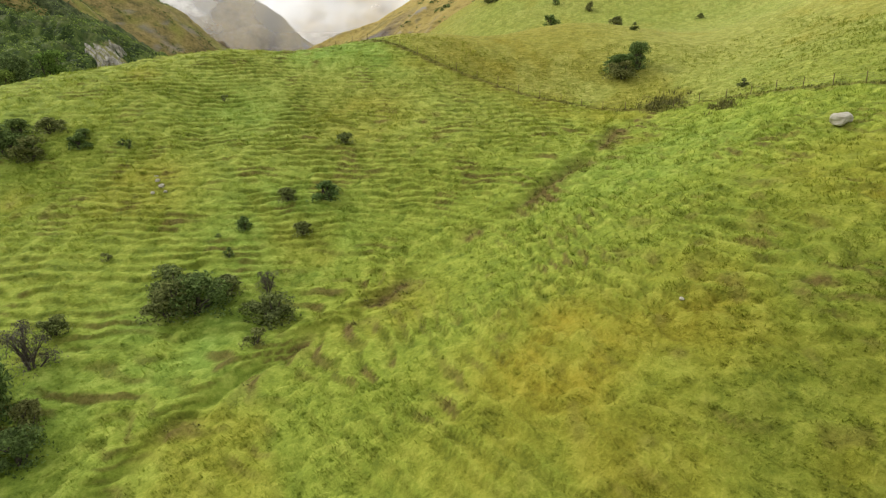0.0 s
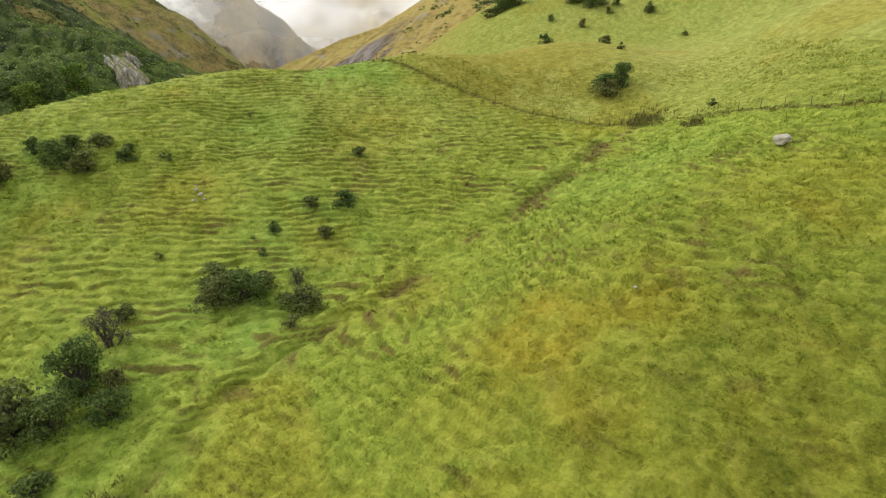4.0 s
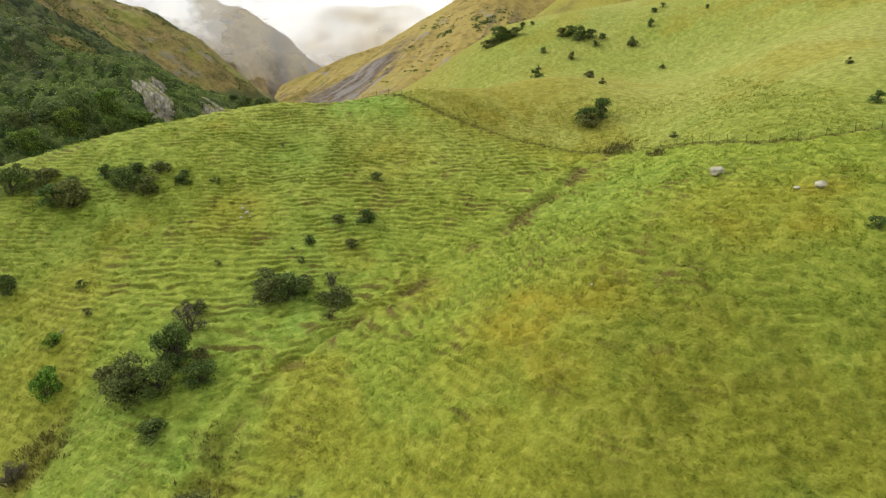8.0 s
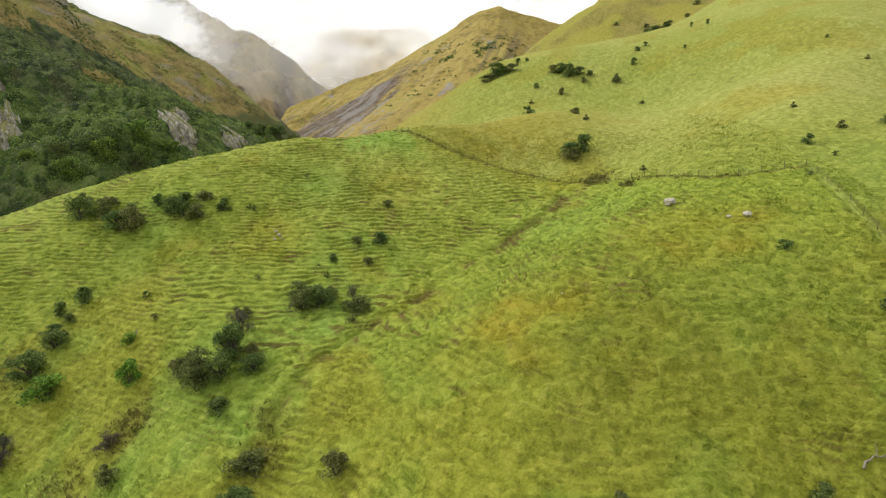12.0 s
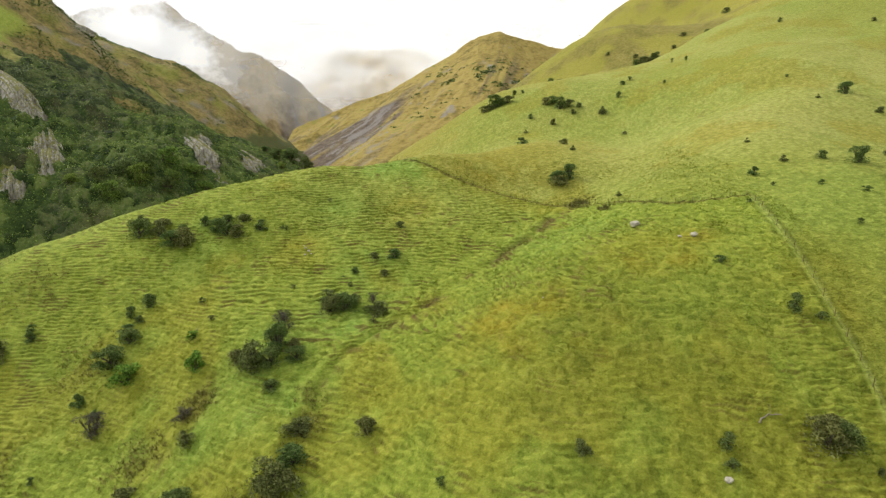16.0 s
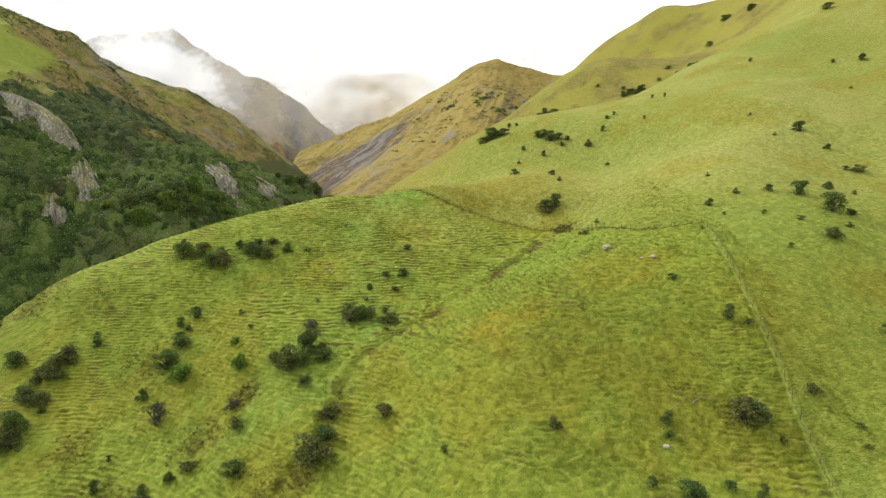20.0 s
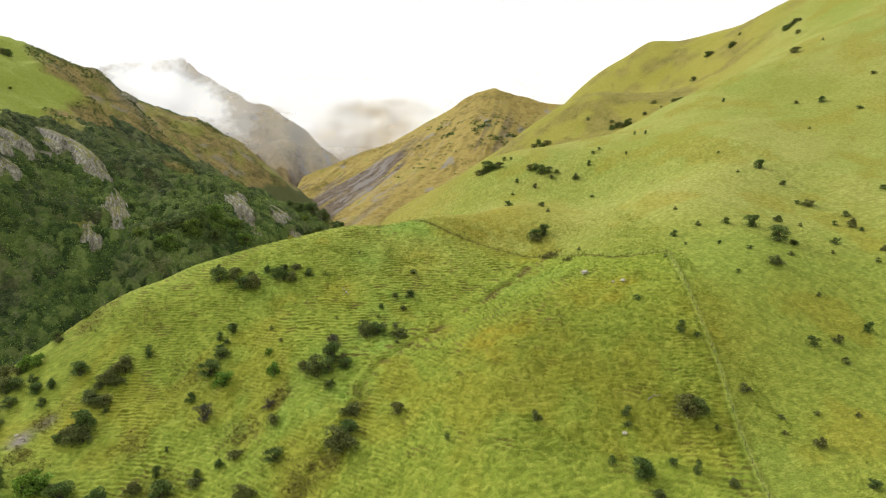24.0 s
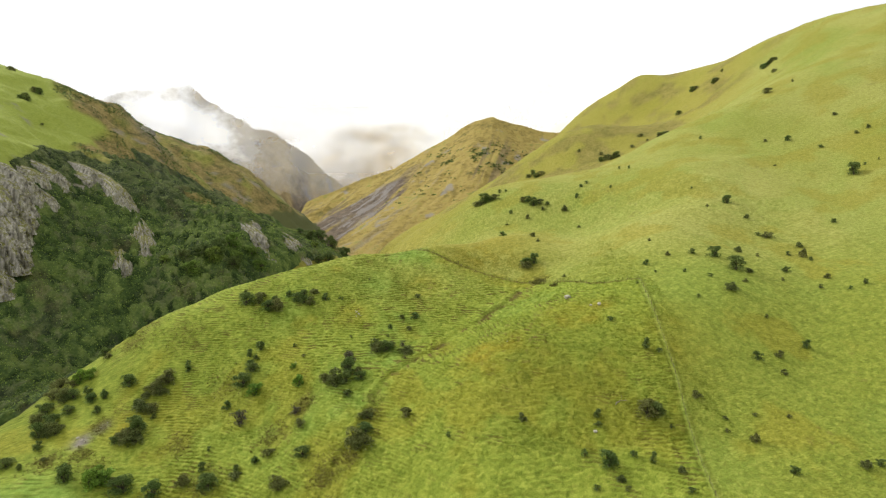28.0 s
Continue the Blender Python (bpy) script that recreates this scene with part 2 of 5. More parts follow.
TURF = turf_material("turf")
TURF_BLADES = turf_material("turf_blades", True)
LEAF_DARK = leaf_material("leaf_dark", (0.062, 0.092, 0.026), (0.19, 0.255, 0.08), 0.5)
LEAF_OLIVE = leaf_material("leaf_olive", (0.075, 0.09, 0.03), (0.23, 0.25, 0.09), 0.5)
LEAF_GREEN = leaf_material("leaf_green", (0.07, 0.125, 0.02), (0.21, 0.34, 0.055))
LEAF_SCRUB = leaf_material("leaf_scrub", (0.055, 0.078, 0.026), (0.165, 0.215, 0.075), 0.45)
LEAF_FRESH = leaf_material("leaf_fresh", (0.065, 0.105, 0.022), (0.21, 0.29, 0.065), 0.45)
LEAF_GREY = leaf_material("leaf_grey", (0.055, 0.045, 0.040), (0.15, 0.13, 0.10))
LEAF_FERN = leaf_material("leaf_fern", (0.075, 0.072, 0.02), (0.20, 0.185, 0.055))
BARK = plain_material("bark", (0.05, 0.04, 0.032), (0.15, 0.125, 0.10), 9.0)
POST = plain_material("weathered_post", (0.11, 0.08, 0.04), (0.22, 0.17, 0.09), 14.0, 0.3, 0.02)
DEADWOOD = plain_material("dead_wood", (0.16, 0.135, 0.09), (0.36, 0.32, 0.24), 10.0, 0.4, 0.03)
WIRE = plain_material("galvanised_wire", (0.10, 0.09, 0.06), (0.2, 0.18, 0.13), 30.0, 0.1, 0.002, 0.5)
BOULDER = plain_material("lichened_rock", (0.32, 0.295, 0.23), (0.62, 0.58, 0.47), 2.2, 0.6, 0.15)


def crag_material():
    """Cracked tan-grey rock with lichen, streaked down the face, and grass on every ledge."""
    m, n, k, p = node_material("crag_rock")
    geo, tex = n.new("ShaderNodeNewGeometry"), n.new("ShaderNodeTexCoord")
    tall = n.new("ShaderNodeMapping")
    tall.inputs["Scale"].default_value = (1.0, 1.0, 0.16)
    k.new(tex.outputs["Object"], tall.inputs["Vector"])
    streak, fine, wide = noise_node(n, k, 0.7, 8, 0.65, tall.outputs[0]), noise_node(n, k, 1.3, 7, 0.65), noise_node(n, k, 0.16, 5)
    color = ramp(n, k, streak, [(0.34, (0.075, 0.07, 0.062)), (0.46, (0.27, 0.255, 0.225)), (0.64, (0.50, 0.475, 0.425))])
    color = blend(n, k, ramp(n, k, fine, [(0.45, (0, 0, 0)), (0.62, (0.5, 0.5, 0.5))]), color, (0.23, 0.21, 0.10))
    up = n.new("ShaderNodeSeparateXYZ")
    k.new(geo.outputs["Normal"], up.inputs[0])
    flat = sums(n, k, "ADD", up.outputs["Z"], sums(n, k, "SUBTRACT", sums(n, k, "MULTIPLY", fine, 0.9), 0.45))
    flat = sums(n, k, "ADD", flat, sums(n, k, "SUBTRACT", sums(n, k, "MULTIPLY", wide, 0.8), 0.4))
    grassy = n.new("ShaderNodeMapRange")
    grassy.inputs["From Min"].default_value, grassy.inputs["From Max"].default_value = 0.58, 0.76
    k.new(flat, grassy.inputs["Value"])
    color = blend(n, k, grassy.outputs[0], color, ramp(n, k, fine, [(0.3, (0.10, 0.115, 0.03)), (0.7, (0.25, 0.235, 0.075))]))
    k.new(color, p.inputs["Base Color"])
    bumped(n, k, p, sums(n, k, "ADD", streak, fine), 0.8, 0.8)
    return m


CRAG = crag_material()


# ---- ground ----
# line of the stock fence: over the knoll, through the dip, up to the corner, then down the face
FENCE = [(-62, 121), (-40, 119), (-26, 115), (-17, 112), (-9, 107), (-2, 103), (4, 101.5), (9, 100.5), (14, 99), (20, 96.5), (26, 92), (33, 87), (40, 80),
         (44, 70), (47, 62.5), (51, 59), (57, 57.3), (62, 57)]
FENCE_DOWN = [(62, 57), (60.5, 46), (59.3, 34), (58.2, 23), (57.4, 13), (55.8, 3), (54.6, -6), (53.6, -16), (52.5, -30)]
# bed of the small gully, from the dip down to the flats
GULLY = [(33, 90.5), (24.5, 82), (19.3, 72.3), (13.6, 65.8), (8.2, 60.5), (0.2, 56), (-7.4, 48.3), (-12.4, 44), (-16.1, 40.3), (-19, 34.4), (-22.4, 26.4),
         (-24.6, 19), (-26.6, 12.2), (-30.4, 6), (-33.3, -3), (-38, -16), (-44, -34)]
# the creek bed between the spur and the far bank
RAVINE = [(-150, 20), (-135, 80), (-115, 122), (-90, 160), (-72, 200), (-60, 240), (-57, 300), (-78, 400), (-105, 500)]
CREEK = [(-150, -60), (-142, 40), (-130, 80), (-126, 120), (-112, 160), (-96, 200), (-82, 240), (-76, 300), (-90, 400), (-120, 520)]


def swells(x, y):
    x, y = np.asarray(x, float), np.asarray(y, float)
    h = LEVEL + EAST * np.clip(x, -900, 900) + NORTH * np.clip(y, -400, 1150)
    flat_x, flat_y, total = x.ravel(), y.ravel(), np.zeros(x.size)
    for cx, cy, rise, radius in SWELLS:
        at = np.flatnonzero((np.abs(flat_x - cx) < 4.5 * radius) & (np.abs(flat_y - cy) < 4.5 * radius))
        total[at] += rise * np.exp(-((flat_x[at] - cx) ** 2 + (flat_y[at] - cy) ** 2) / (2 * radius * radius))
    return h + total.reshape(x.shape)


def off_line(x, y, line):
    """How far a place lies from a line on the plan, and which way across it (left of its run is positive)."""
    best, side = np.full(np.shape(x), 1e9), np.zeros(np.shape(x))
    for (ax, ay), (bx, by) in zip(line, line[1:]):
        dx, dy = bx - ax, by - ay
        s = np.clip(((x - ax) * dx + (y - ay) * dy) / (dx * dx + dy * dy), 0, 1)
        d = np.hypot(x - ax - s * dx, y - ay - s * dy)
        cross = np.sign(dx * (y - ay) - dy * (x - ax))
        side = np.where(d < best, cross, side)
        best = np.minimum(best, d)
    return best, side


def creek_x(y):
    return np.interp(y, [b for a, b in CREEK], [a for a, b in CREEK])


def paddock(x, y):
    """1 within the fenced paddock, 0 beyond the fence or over the creek."""
    top = np.interp(x, [a for a, b in FENCE], [b for a, b in FENCE])
    right = np.interp(y, [b for a, b in FENCE_DOWN[::-1]], [a for a, b in FENCE_DOWN[::-1]])
    return (y < top) & (x < right + 0.0 * y) & (x > creek_x(y))


# patches of sward on the plan: x, y, radius, and how much of it
DRY = [(8, 33, 7, 0.8), (11, 25, 6, 0.5), (16, 33, 6, 0.6), (34, 42, 9, 0.55), (40, 38, 4, 0.7), (45, 43, 5, 0.5), (3, 28, 6, 0.4), (-12, 88, 8, 0.4),
       (-36, 68, 6, 0.5), (10, 112, 14, 0.6), (24, 118, 12, 0.5), (-5, 47, 6, 0.35), (22, 22, 9, 0.4), (60, 25, 12, 0.35), (-96, 30, 7, 0.6)]
# shade of the turned-away face painted into the sward, with some ranker growth
DEEP_SHADE = [(30, 16, 24, 0.55), (18, 20, 10, 0.65), (27, 22, 13, 0.62), (38, 24, 12, 0.5), (26, 8, 10, 0.55), (36, 12, 11, 0.5), (14, 14, 8, 0.5), (20, 4, 12, 0.35), (48, 30, 9, 0.3), (22, 10, 10, 0.2), (45, 12, 10, 0.25), (-58, 60, 9, 0.2), (-14, 82, 9, 0.25)]
LUSH = [(-20, 108, 9, 0.9), (-11, 104, 6, 0.8), (-18, 62, 9, 0.7), (-22, 46, 8, 0.7), (-30, 88, 10, 0.5), (-32, 33, 10, 0.6), (-45, 22, 12, 0.45),
        (-60, 70, 10, 0.45), (20, 62, 10, 0.4), (30, 68, 10, 0.4), (-30, 24, 8, 0.6), (-104, 6, 6, 1.0), (-112, 4, 10, 1.0), (-100, 3, 6, 1.0), (-70, 33, 9, 0.4), (70, 150, 30, 0.25)]

# worn ground with brown fern, and one trodden patch of broken rock
FERNY = [(-91, 56, 5, 0.5), (-106, 58, 5, 0.5), (-44, 27, 3, 0.8), (-33, 4, 5, 0.7), (-23.4, 19, 2.5, 0.8), (-51, 21, 4, 0.5), (-78, 22, 4, 0.5), (-104, 19, 3, 0.7),
         (-113, 18, 4, 0.6), (-104, 29.4, 3, 0.8), (-66, 10, 4, 0.7), (-28, 6, 3, 0.8), (-24, 24, 2, 0.6), (-98, 14, 4, 0.4), (-72, 40, 5, 0.35)]
WORN = [(-107.4, 25.1, 2.6, 1.0), (-104, 29.4, 2.2, 0.5)]
SCREE = [(-207, 137, 9, 0.9), (-200, 127, 9, 0.9), (-209, 195, 8, 0.9), (-196, 200, 8, 0.9), (-185, 194, 7, 0.9), (-165, 172, 7, 0.9), (-158, 160, 6, 0.8),
         (-163, 147, 6, 0.8), (-112, 206, 8, 0.9), (-99, 224, 7, 0.8), (-252, 356, 14, 0.7), (-90, 216, 5, 0.7)]


def sward(x, y, patches, seed):
    v = np.zeros(np.shape(x))
    for cx, cy, r, much in patches:
        v = np.maximum(v, much * np.exp(-(((x - cx) ** 2 + (y - cy) ** 2) / (r * r)) ** 1.2))
    return np.clip(v * (1 + 0.55 * ripple(x, y, 3.5, seed)) + 0.15 * v * ripple(x, y, 1.1, seed + 1), 0, 1)


def height(x, y, with_risers=False):
    x, y = np.asarray(x, float), np.asarray(y, float)
    h = base = swells(x, y)
    gap, side = off_line(x, y, GULLY)
    wobble = 0.6 + 0.4 * ripple(x, y, 7, 3)
    carve = (0.35 + 0.6 * smooth_step(ripple(x, y, 9, 5), -0.1, 0.7)) * wobble * np.exp(-((gap / 0.8) ** 2)) + 0.12 * np.exp(-((gap / 2.0) ** 2))
    lip = 0.45 * np.exp(-(((gap - 1.7) / 1.0) ** 2)) * (side < 0)
    h = h - (carve - lip) * smooth_step(y, -40, -20) * (1 - smooth_step(y, 80, 92))
    bed, _ = off_line(x, y, RAVINE)
    h = h - 24 * np.exp(-((bed / 21) ** 2)) * smooth_step(y, 60, 130)
    west = smooth_step(creek_x(y) - x, 4, 40)
    h = h + west * (4.5 * (0.4 - np.abs(ripple(x, y, 46, 11))) + 3.0 * rough(x, y, 24, 12, 4) + 0.9 * rough(x, y, 6, 15, 3))
    east = (1 - west) * smooth_step(np.hypot(x, y - 50), 70, 180)
    h = h + east * (1.5 * rough(x, y, 60, 21, 3) + 0.35 * rough(x, y, 9, 25, 3))
    # stock tracks: broken ledges that follow the contours, with soft hummocks between
    grazed = (1 - west) * (1 - 0.45 * smooth_step(np.hypot(x, y - 50), 80, 130)) * (1 - smooth_step(np.hypot(x, y - 50), 110, 260))
    grazed = grazed * np.where(paddock(x, y), 1.0, 0.12)
    slope_x, slope_y = swells(x + 0.5, y) - base, swells(x, y + 0.5) - base
    course = np.arctan2(slope_x, -slope_y)

    def along(size, rise, seed):
        """Noise in lenses that lie along the contours: size metres long and rise metres from one to the next."""
        total, weight = 0.0, 1e-6
        for n in range(4):
            w = np.clip(np.cos(2 * (course - n * math.pi / 4)), 0, 1)
            total, weight = total + w * ripple((x * math.cos(n * math.pi / 4) + y * math.sin(n * math.pi / 4)) / size, h / rise, 1.0, seed + 3 * n), weight + w
        return total / weight

    bend = 0.6 * ripple(x, y, 12, 31) + 0.45 * ripple(x, y, 4.3, 32) + 0.3 * ripple(x, y, 1.9, 30)
    step = h / 0.52 + 0.85 * bend
    phase = step - np.floor(step)
    ledge = np.where(phase < 0.7, phase / 0.7, (1 - phase) / 0.3) - 0.5
    terraced = smooth_step(y - 0.9 * x, 38, 66)  # trodden hardest on the steep flank of the knoll
    patch = np.clip(0.5 + 0.5 * ripple(x, y, 5.2, 33) + 0.4 * ripple(x, y, 17, 34), 0.35, 1.1) * (0.75 + 0.35 * terraced)
    patch = patch * smooth_step(along(1.7, 0.55, 37) + 0.4 * ripple(x, y, 7.7, 38), -0.9, 0.2)
    patch = patch * (1 - smooth_step(x, 52, 72))
    lens = along(1.7, 0.36, 39)
    # hummocks of tussock grass, side by side
    dome, clump = np.zeros(np.shape(x)), np.full(np.shape(x), 0.5)
    near = grazed > 0.05
    u, v = x[near], y[near]
    wx, wy = 0.4 * ripple(u, v, 1.5, 45), 0.4 * ripple(u, v, 1.5, 46)
    d0, c0 = crowns(u + wx, v + wy, 0.85, 47)
    dome[near], clump[near] = d0, c0
    uneven = np.clip(0.75 + 0.5 * ripple(x, y, 6.3, 48), 0.3, 1.2)
    h = h - 0.48 * grazed * patch * ledge + grazed * uneven * (0.40 - 0.16 * terraced) * (dome - 0.4)
    h = h + grazed * (0.06 * ripple(x, y, 2.6, 35) + (0.30 - 0.12 * terraced) * lens + 0.07 * ripple(x, y, 0.72, 36))
    if not with_risers:
        return h
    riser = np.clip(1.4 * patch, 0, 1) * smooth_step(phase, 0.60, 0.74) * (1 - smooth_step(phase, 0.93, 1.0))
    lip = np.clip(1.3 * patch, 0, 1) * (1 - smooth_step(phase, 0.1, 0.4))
    # painted shade mixed with rank growth: risers, hollows and the darker face
    rank_shade = np.maximum(grazed * np.maximum(0.95 * riser, 0.18 * smooth_step(-lens, 0.25, 0.8)), sward(x, y, DEEP_SHADE, 65))
    # ledge lips and dome tops are lightened to carry painted light
    return h, grazed, rank_shade, grazed * np.maximum(lip, 0.5 * smooth_step(dome, 0.55, 0.95) * smooth_step(lens, -0.4, 0.6)), clump, riser


def graded(knots):
    """Coordinates with steps that widen away from the grazed spur. knots: (from, to, first step, last step)."""
    out = []
    for a, b, s0, s1 in knots:
        r = s1 / s0
        n = max(2, int(abs(b - a) / (s0 if abs(r - 1) < 1e-3 else (s1 - s0) / math.log(r))))
        u = np.linspace(0, 1, n, endpoint=False)
        out.append(a + (b - a) * ((r**u - 1) / (r - 1) if abs(r - 1) > 1e-3 else u))
    return np.concatenate(out + [[knots[-1][1]]])


def raw_mesh(name, points, faces, smooth=False):
    """A mesh from arrays: points n x 3, faces m x 3 or m x 4."""
    mesh = bpy.data.meshes.new(name)
    faces = np.asarray(faces, np.int32)
    mesh.vertices.add(len(points))
    mesh.vertices.foreach_set("co", np.asarray(points, np.float32).ravel())
    mesh.loops.add(faces.size)
    mesh.loops.foreach_set("vertex_index", faces.ravel())
    mesh.polygons.add(len(faces))
    mesh.polygons.foreach_set("loop_start", np.arange(0, faces.size, faces.shape[1], dtype=np.int32))
    mesh.polygons.foreach_set("use_smooth", np.full(len(faces), smooth))
    mesh.update(calc_edges=True)
    return mesh


def grid_faces(nx, ny):
    c = (np.arange(ny - 1)[:, None] * nx + np.arange(nx - 1)).ravel()
    return np.stack([c, c + 1, c + nx + 1, c + nx], 1)


def mask(mesh, name, values):
    mesh.attributes.new(name, "FLOAT", "POINT").data.foreach_set("value", np.asarray(values, np.float32).ravel())


def scrub_line(y):
    """The height up to which the far bank is under scrub."""
    return 60 + np.interp(y, [60, 110, 150, 200, 260, 310, 350, 400, 520], [2, 20, 30, 44, 62, 56, 36, 20, 8])


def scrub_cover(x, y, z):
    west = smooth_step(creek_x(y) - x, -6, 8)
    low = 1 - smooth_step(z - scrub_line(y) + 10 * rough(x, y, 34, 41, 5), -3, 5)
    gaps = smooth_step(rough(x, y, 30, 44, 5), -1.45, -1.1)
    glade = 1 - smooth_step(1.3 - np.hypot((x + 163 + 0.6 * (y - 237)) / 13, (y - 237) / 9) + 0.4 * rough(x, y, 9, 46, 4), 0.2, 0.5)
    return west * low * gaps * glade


def pasture(x, y):
    """The green paddock high on the far bank: 1 within it."""
    top = np.interp(x, [-700, -323, -313, -290, -279, -257, -245, -220], [420, 380, 325, 300, 290, 307, 260, 200]) + 9 * rough(x, y, 30, 66, 4)
    return smooth_step(-215 - 0.3 * (y - 150) - x + 5 * rough(x, y, 18, 67, 4), -4, 6) * (1 - smooth_step(y - top, -6, 6)) * smooth_step(creek_x(y) - x, 0, 12)


def sward_masks(mesh, x, y, each=1):
    """What grows where on the plan, painted light and shade, and the heights: stores the masks on a mesh that has so
    many points at each place.
    """

    def stored(name, values):
        mask(mesh, name, np.repeat(np.ravel(values), each))

    z, grazing, risers, lit_pale, clump, treads = height(x, y, True)
    inside = paddock(x, y).astype(float)
    west = smooth_step(creek_x(y) - x, 0, 12)
    fence_gap, _ = off_line(x, y, FENCE)
    down_gap, _ = off_line(x, y, FENCE_DOWN)
    gully_gap, gully_side = off_line(x, y, GULLY)
    green = pasture(x, y)
    strip_down = 0.85 * np.exp(-((down_gap / 0.45) ** 2))
    treads = treads * grazing * inside
    golden = smooth_step(y - 0.75 * x + 14 * rough(x, y, 30, 68, 4), 150, 215) * smooth_step(y, 120, 170) * (1 - west)
    near_gold = 0.7 * (1 - inside) * (1 - west) * np.exp(-(((x - 14) / 30) ** 2) - ((y - 126) / 20) ** 2)
    # the knoll's term paints in light that the low sun leaves out there
    stored("pale", strip_down + 0.4 * green + 0.35 * golden + 0.4 * inside * np.exp(-(((x + 18) / 34) ** 2) - ((y - 98) / 24) ** 2) + (1 - inside) * (1 - west) * (0.62 + 0.3 * rough(x, y, 40, 51)) * smooth_step(fence_gap, 0, 3) * (0.12 + 0.88 * smooth_step(y, 30, 110)))
    stored("lush", np.maximum(np.maximum(sward(x, y, LUSH, 61), 0.4 * np.exp(-((down_gap / 0.9) ** 2))), 0.25 * green + 0.25 * (1 - inside) * (1 - west) * smooth_step(rough(x, y, 28, 63, 5), 0.15, 0.7)))
    stored("dry", np.maximum(np.maximum(sward(x, y, DRY, 71), 0.42 * (1 - west) * smooth_step(rough(x, y, 16, 73, 4), 0.05, 0.7)), np.maximum(0.55 * golden, near_gold)))
    stored("tawny", np.maximum(west * (1 - green) * (0.92 + 0.35 * rough(x, y, 14, 81)), 0.55 * golden * smooth_step(rough(x, y, 22, 82, 5), -0.1, 0.5) * smooth_step(y, 200, 300)).clip(0, 1))
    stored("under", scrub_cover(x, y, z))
    stored("matted", np.clip(1 - 1.4 * grazing, 0, 1) * (1 - 0.6 * west))
    stored("clump", clump)
    stored("rank_shade", np.clip(risers * smooth_step(down_gap, 0.3, 1.0) + 0.6 * np.exp(-(((down_gap - 1.0) / 0.4) ** 2)), 0, 1))
    stored("lit_pale", np.clip(np.maximum(lit_pale, 0.9 * strip_down), 0, 1))
    broken = smooth_step(ripple(x, y, 2.6, 91) + 0.7 * ripple(x, y, 9, 94), -0.35, 0.5)
    bed = (0.6 * np.exp(-((gully_gap / 0.8) ** 2)) + 0.55 * np.exp(-((gully_gap / 2.4) ** 2)) * (gully_side > 0)) * broken
    bed = bed + 0.9 * treads * broken * np.exp(-((gully_gap / 7.0) ** 2)) * (gully_side > 0)
    strip = np.exp(-((fence_gap / 0.5) ** 2)) * 0.6
    scars = (0.4 * smooth_step(ripple(x, y, 1.6, 92) + 0.7 * ripple(x, y, 22, 93), 1.12, 1.5) + 0.7 * treads * smooth_step(ripple(x, y, 3.1, 97), 0.25, 0.7)) * (1 - west)
    stored("earth", np.clip(bed * smooth_step(y, 0, 45) * (1 - smooth_step(y, 84, 92)) + strip + scars + 0.35 * sward(x, y, FERNY, 98), 0, 0.9))
    scree = west * np.maximum(sward(x, y, SCREE, 95), 0.75 * smooth_step(rough(x, y, 16, 96, 5), 0.8, 1.05))
    stored("stone", np.maximum(scree, sward(x, y, WORN, 99)))
    return z


XS = graded([(-4000, -700, 400, 30), (-700, -300, 30, 3), (-300, -100, 3, 0.9), (-100, -72, 0.6, 0.28), (-72, 60, 0.27, 0.27), (60, 105, 0.32, 0.5), (105, 150, 0.55, 1.3), (150, 500, 1.3, 14), (500, 4000, 14, 400)])
YS = graded([(-2500, -150, 400, 8), (-150, -34, 8, 0.5), (-34, 0, 0.42, 0.26), (0, 90, 0.23, 0.23), (90, 108, 0.23, 0.28), (108, 400, 0.4, 3.5), (400, 900, 3.5, 25), (900, 4800, 25, 300)])
gx, gy = np.meshgrid(XS, YS)
ground_mesh = raw_mesh("ground", np.stack([gx, gy, 0 * gx], -1).reshape(-1, 3), grid_faces(len(XS), len(YS)), True)
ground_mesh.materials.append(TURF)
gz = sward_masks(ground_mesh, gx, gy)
ground_mesh.vertices.foreach_set("co", np.stack([gx, gy, gz], -1).astype(np.float32).ravel())
ground_mesh.update()
ground = tagged(new("ground", ground_mesh), "steep grazed green hillside with contour stock tracks", "ground", kind="structure")


# ---- hills and mountains up the valley ----
def slope_sheet(name, crest, foot, across, down, bend, ribs, rib_size, seed, slant=0.0):
    """A mountainside from its crest line to its foot line, with ribs and gullies that run down it."""
    u, v = np.linspace(0, 1, across), np.linspace(-0.12, 1, down)
    c = np.array([np.interp(u, np.linspace(0, 1, len(crest)), [p[n] for p in crest]) for n in range(3)])
    f = np.array([np.interp(u, np.linspace(0, 1, len(foot)), [p[n] for p in foot]) for n in range(3)])
    uu, vv = np.meshgrid(u, v)
    w = np.abs(vv)
    x, y = c[0] + (f[0] - c[0]) * vv, c[1] + (f[1] - c[1]) * vv
    z = c[2] + (f[2] - c[2]) * w**bend
    fade = np.sqrt(np.clip(w * 4, 0, 1))
    run = np.hypot(c[0][-1] - c[0][0], c[1][-1] - c[1][0])
    z = z + fade * ribs * rough(uu * run + slant * vv * run, vv * run * 0.18, rib_size, seed, 5) + 0.12 * ribs * rough(x, y, rib_size * 0.25, seed + 7, 4)
    mesh = raw_mesh(name, np.stack([x, y, z], -1).reshape(-1, 3), grid_faces(across, down), True)
    return mesh, uu, vv, x, y, z


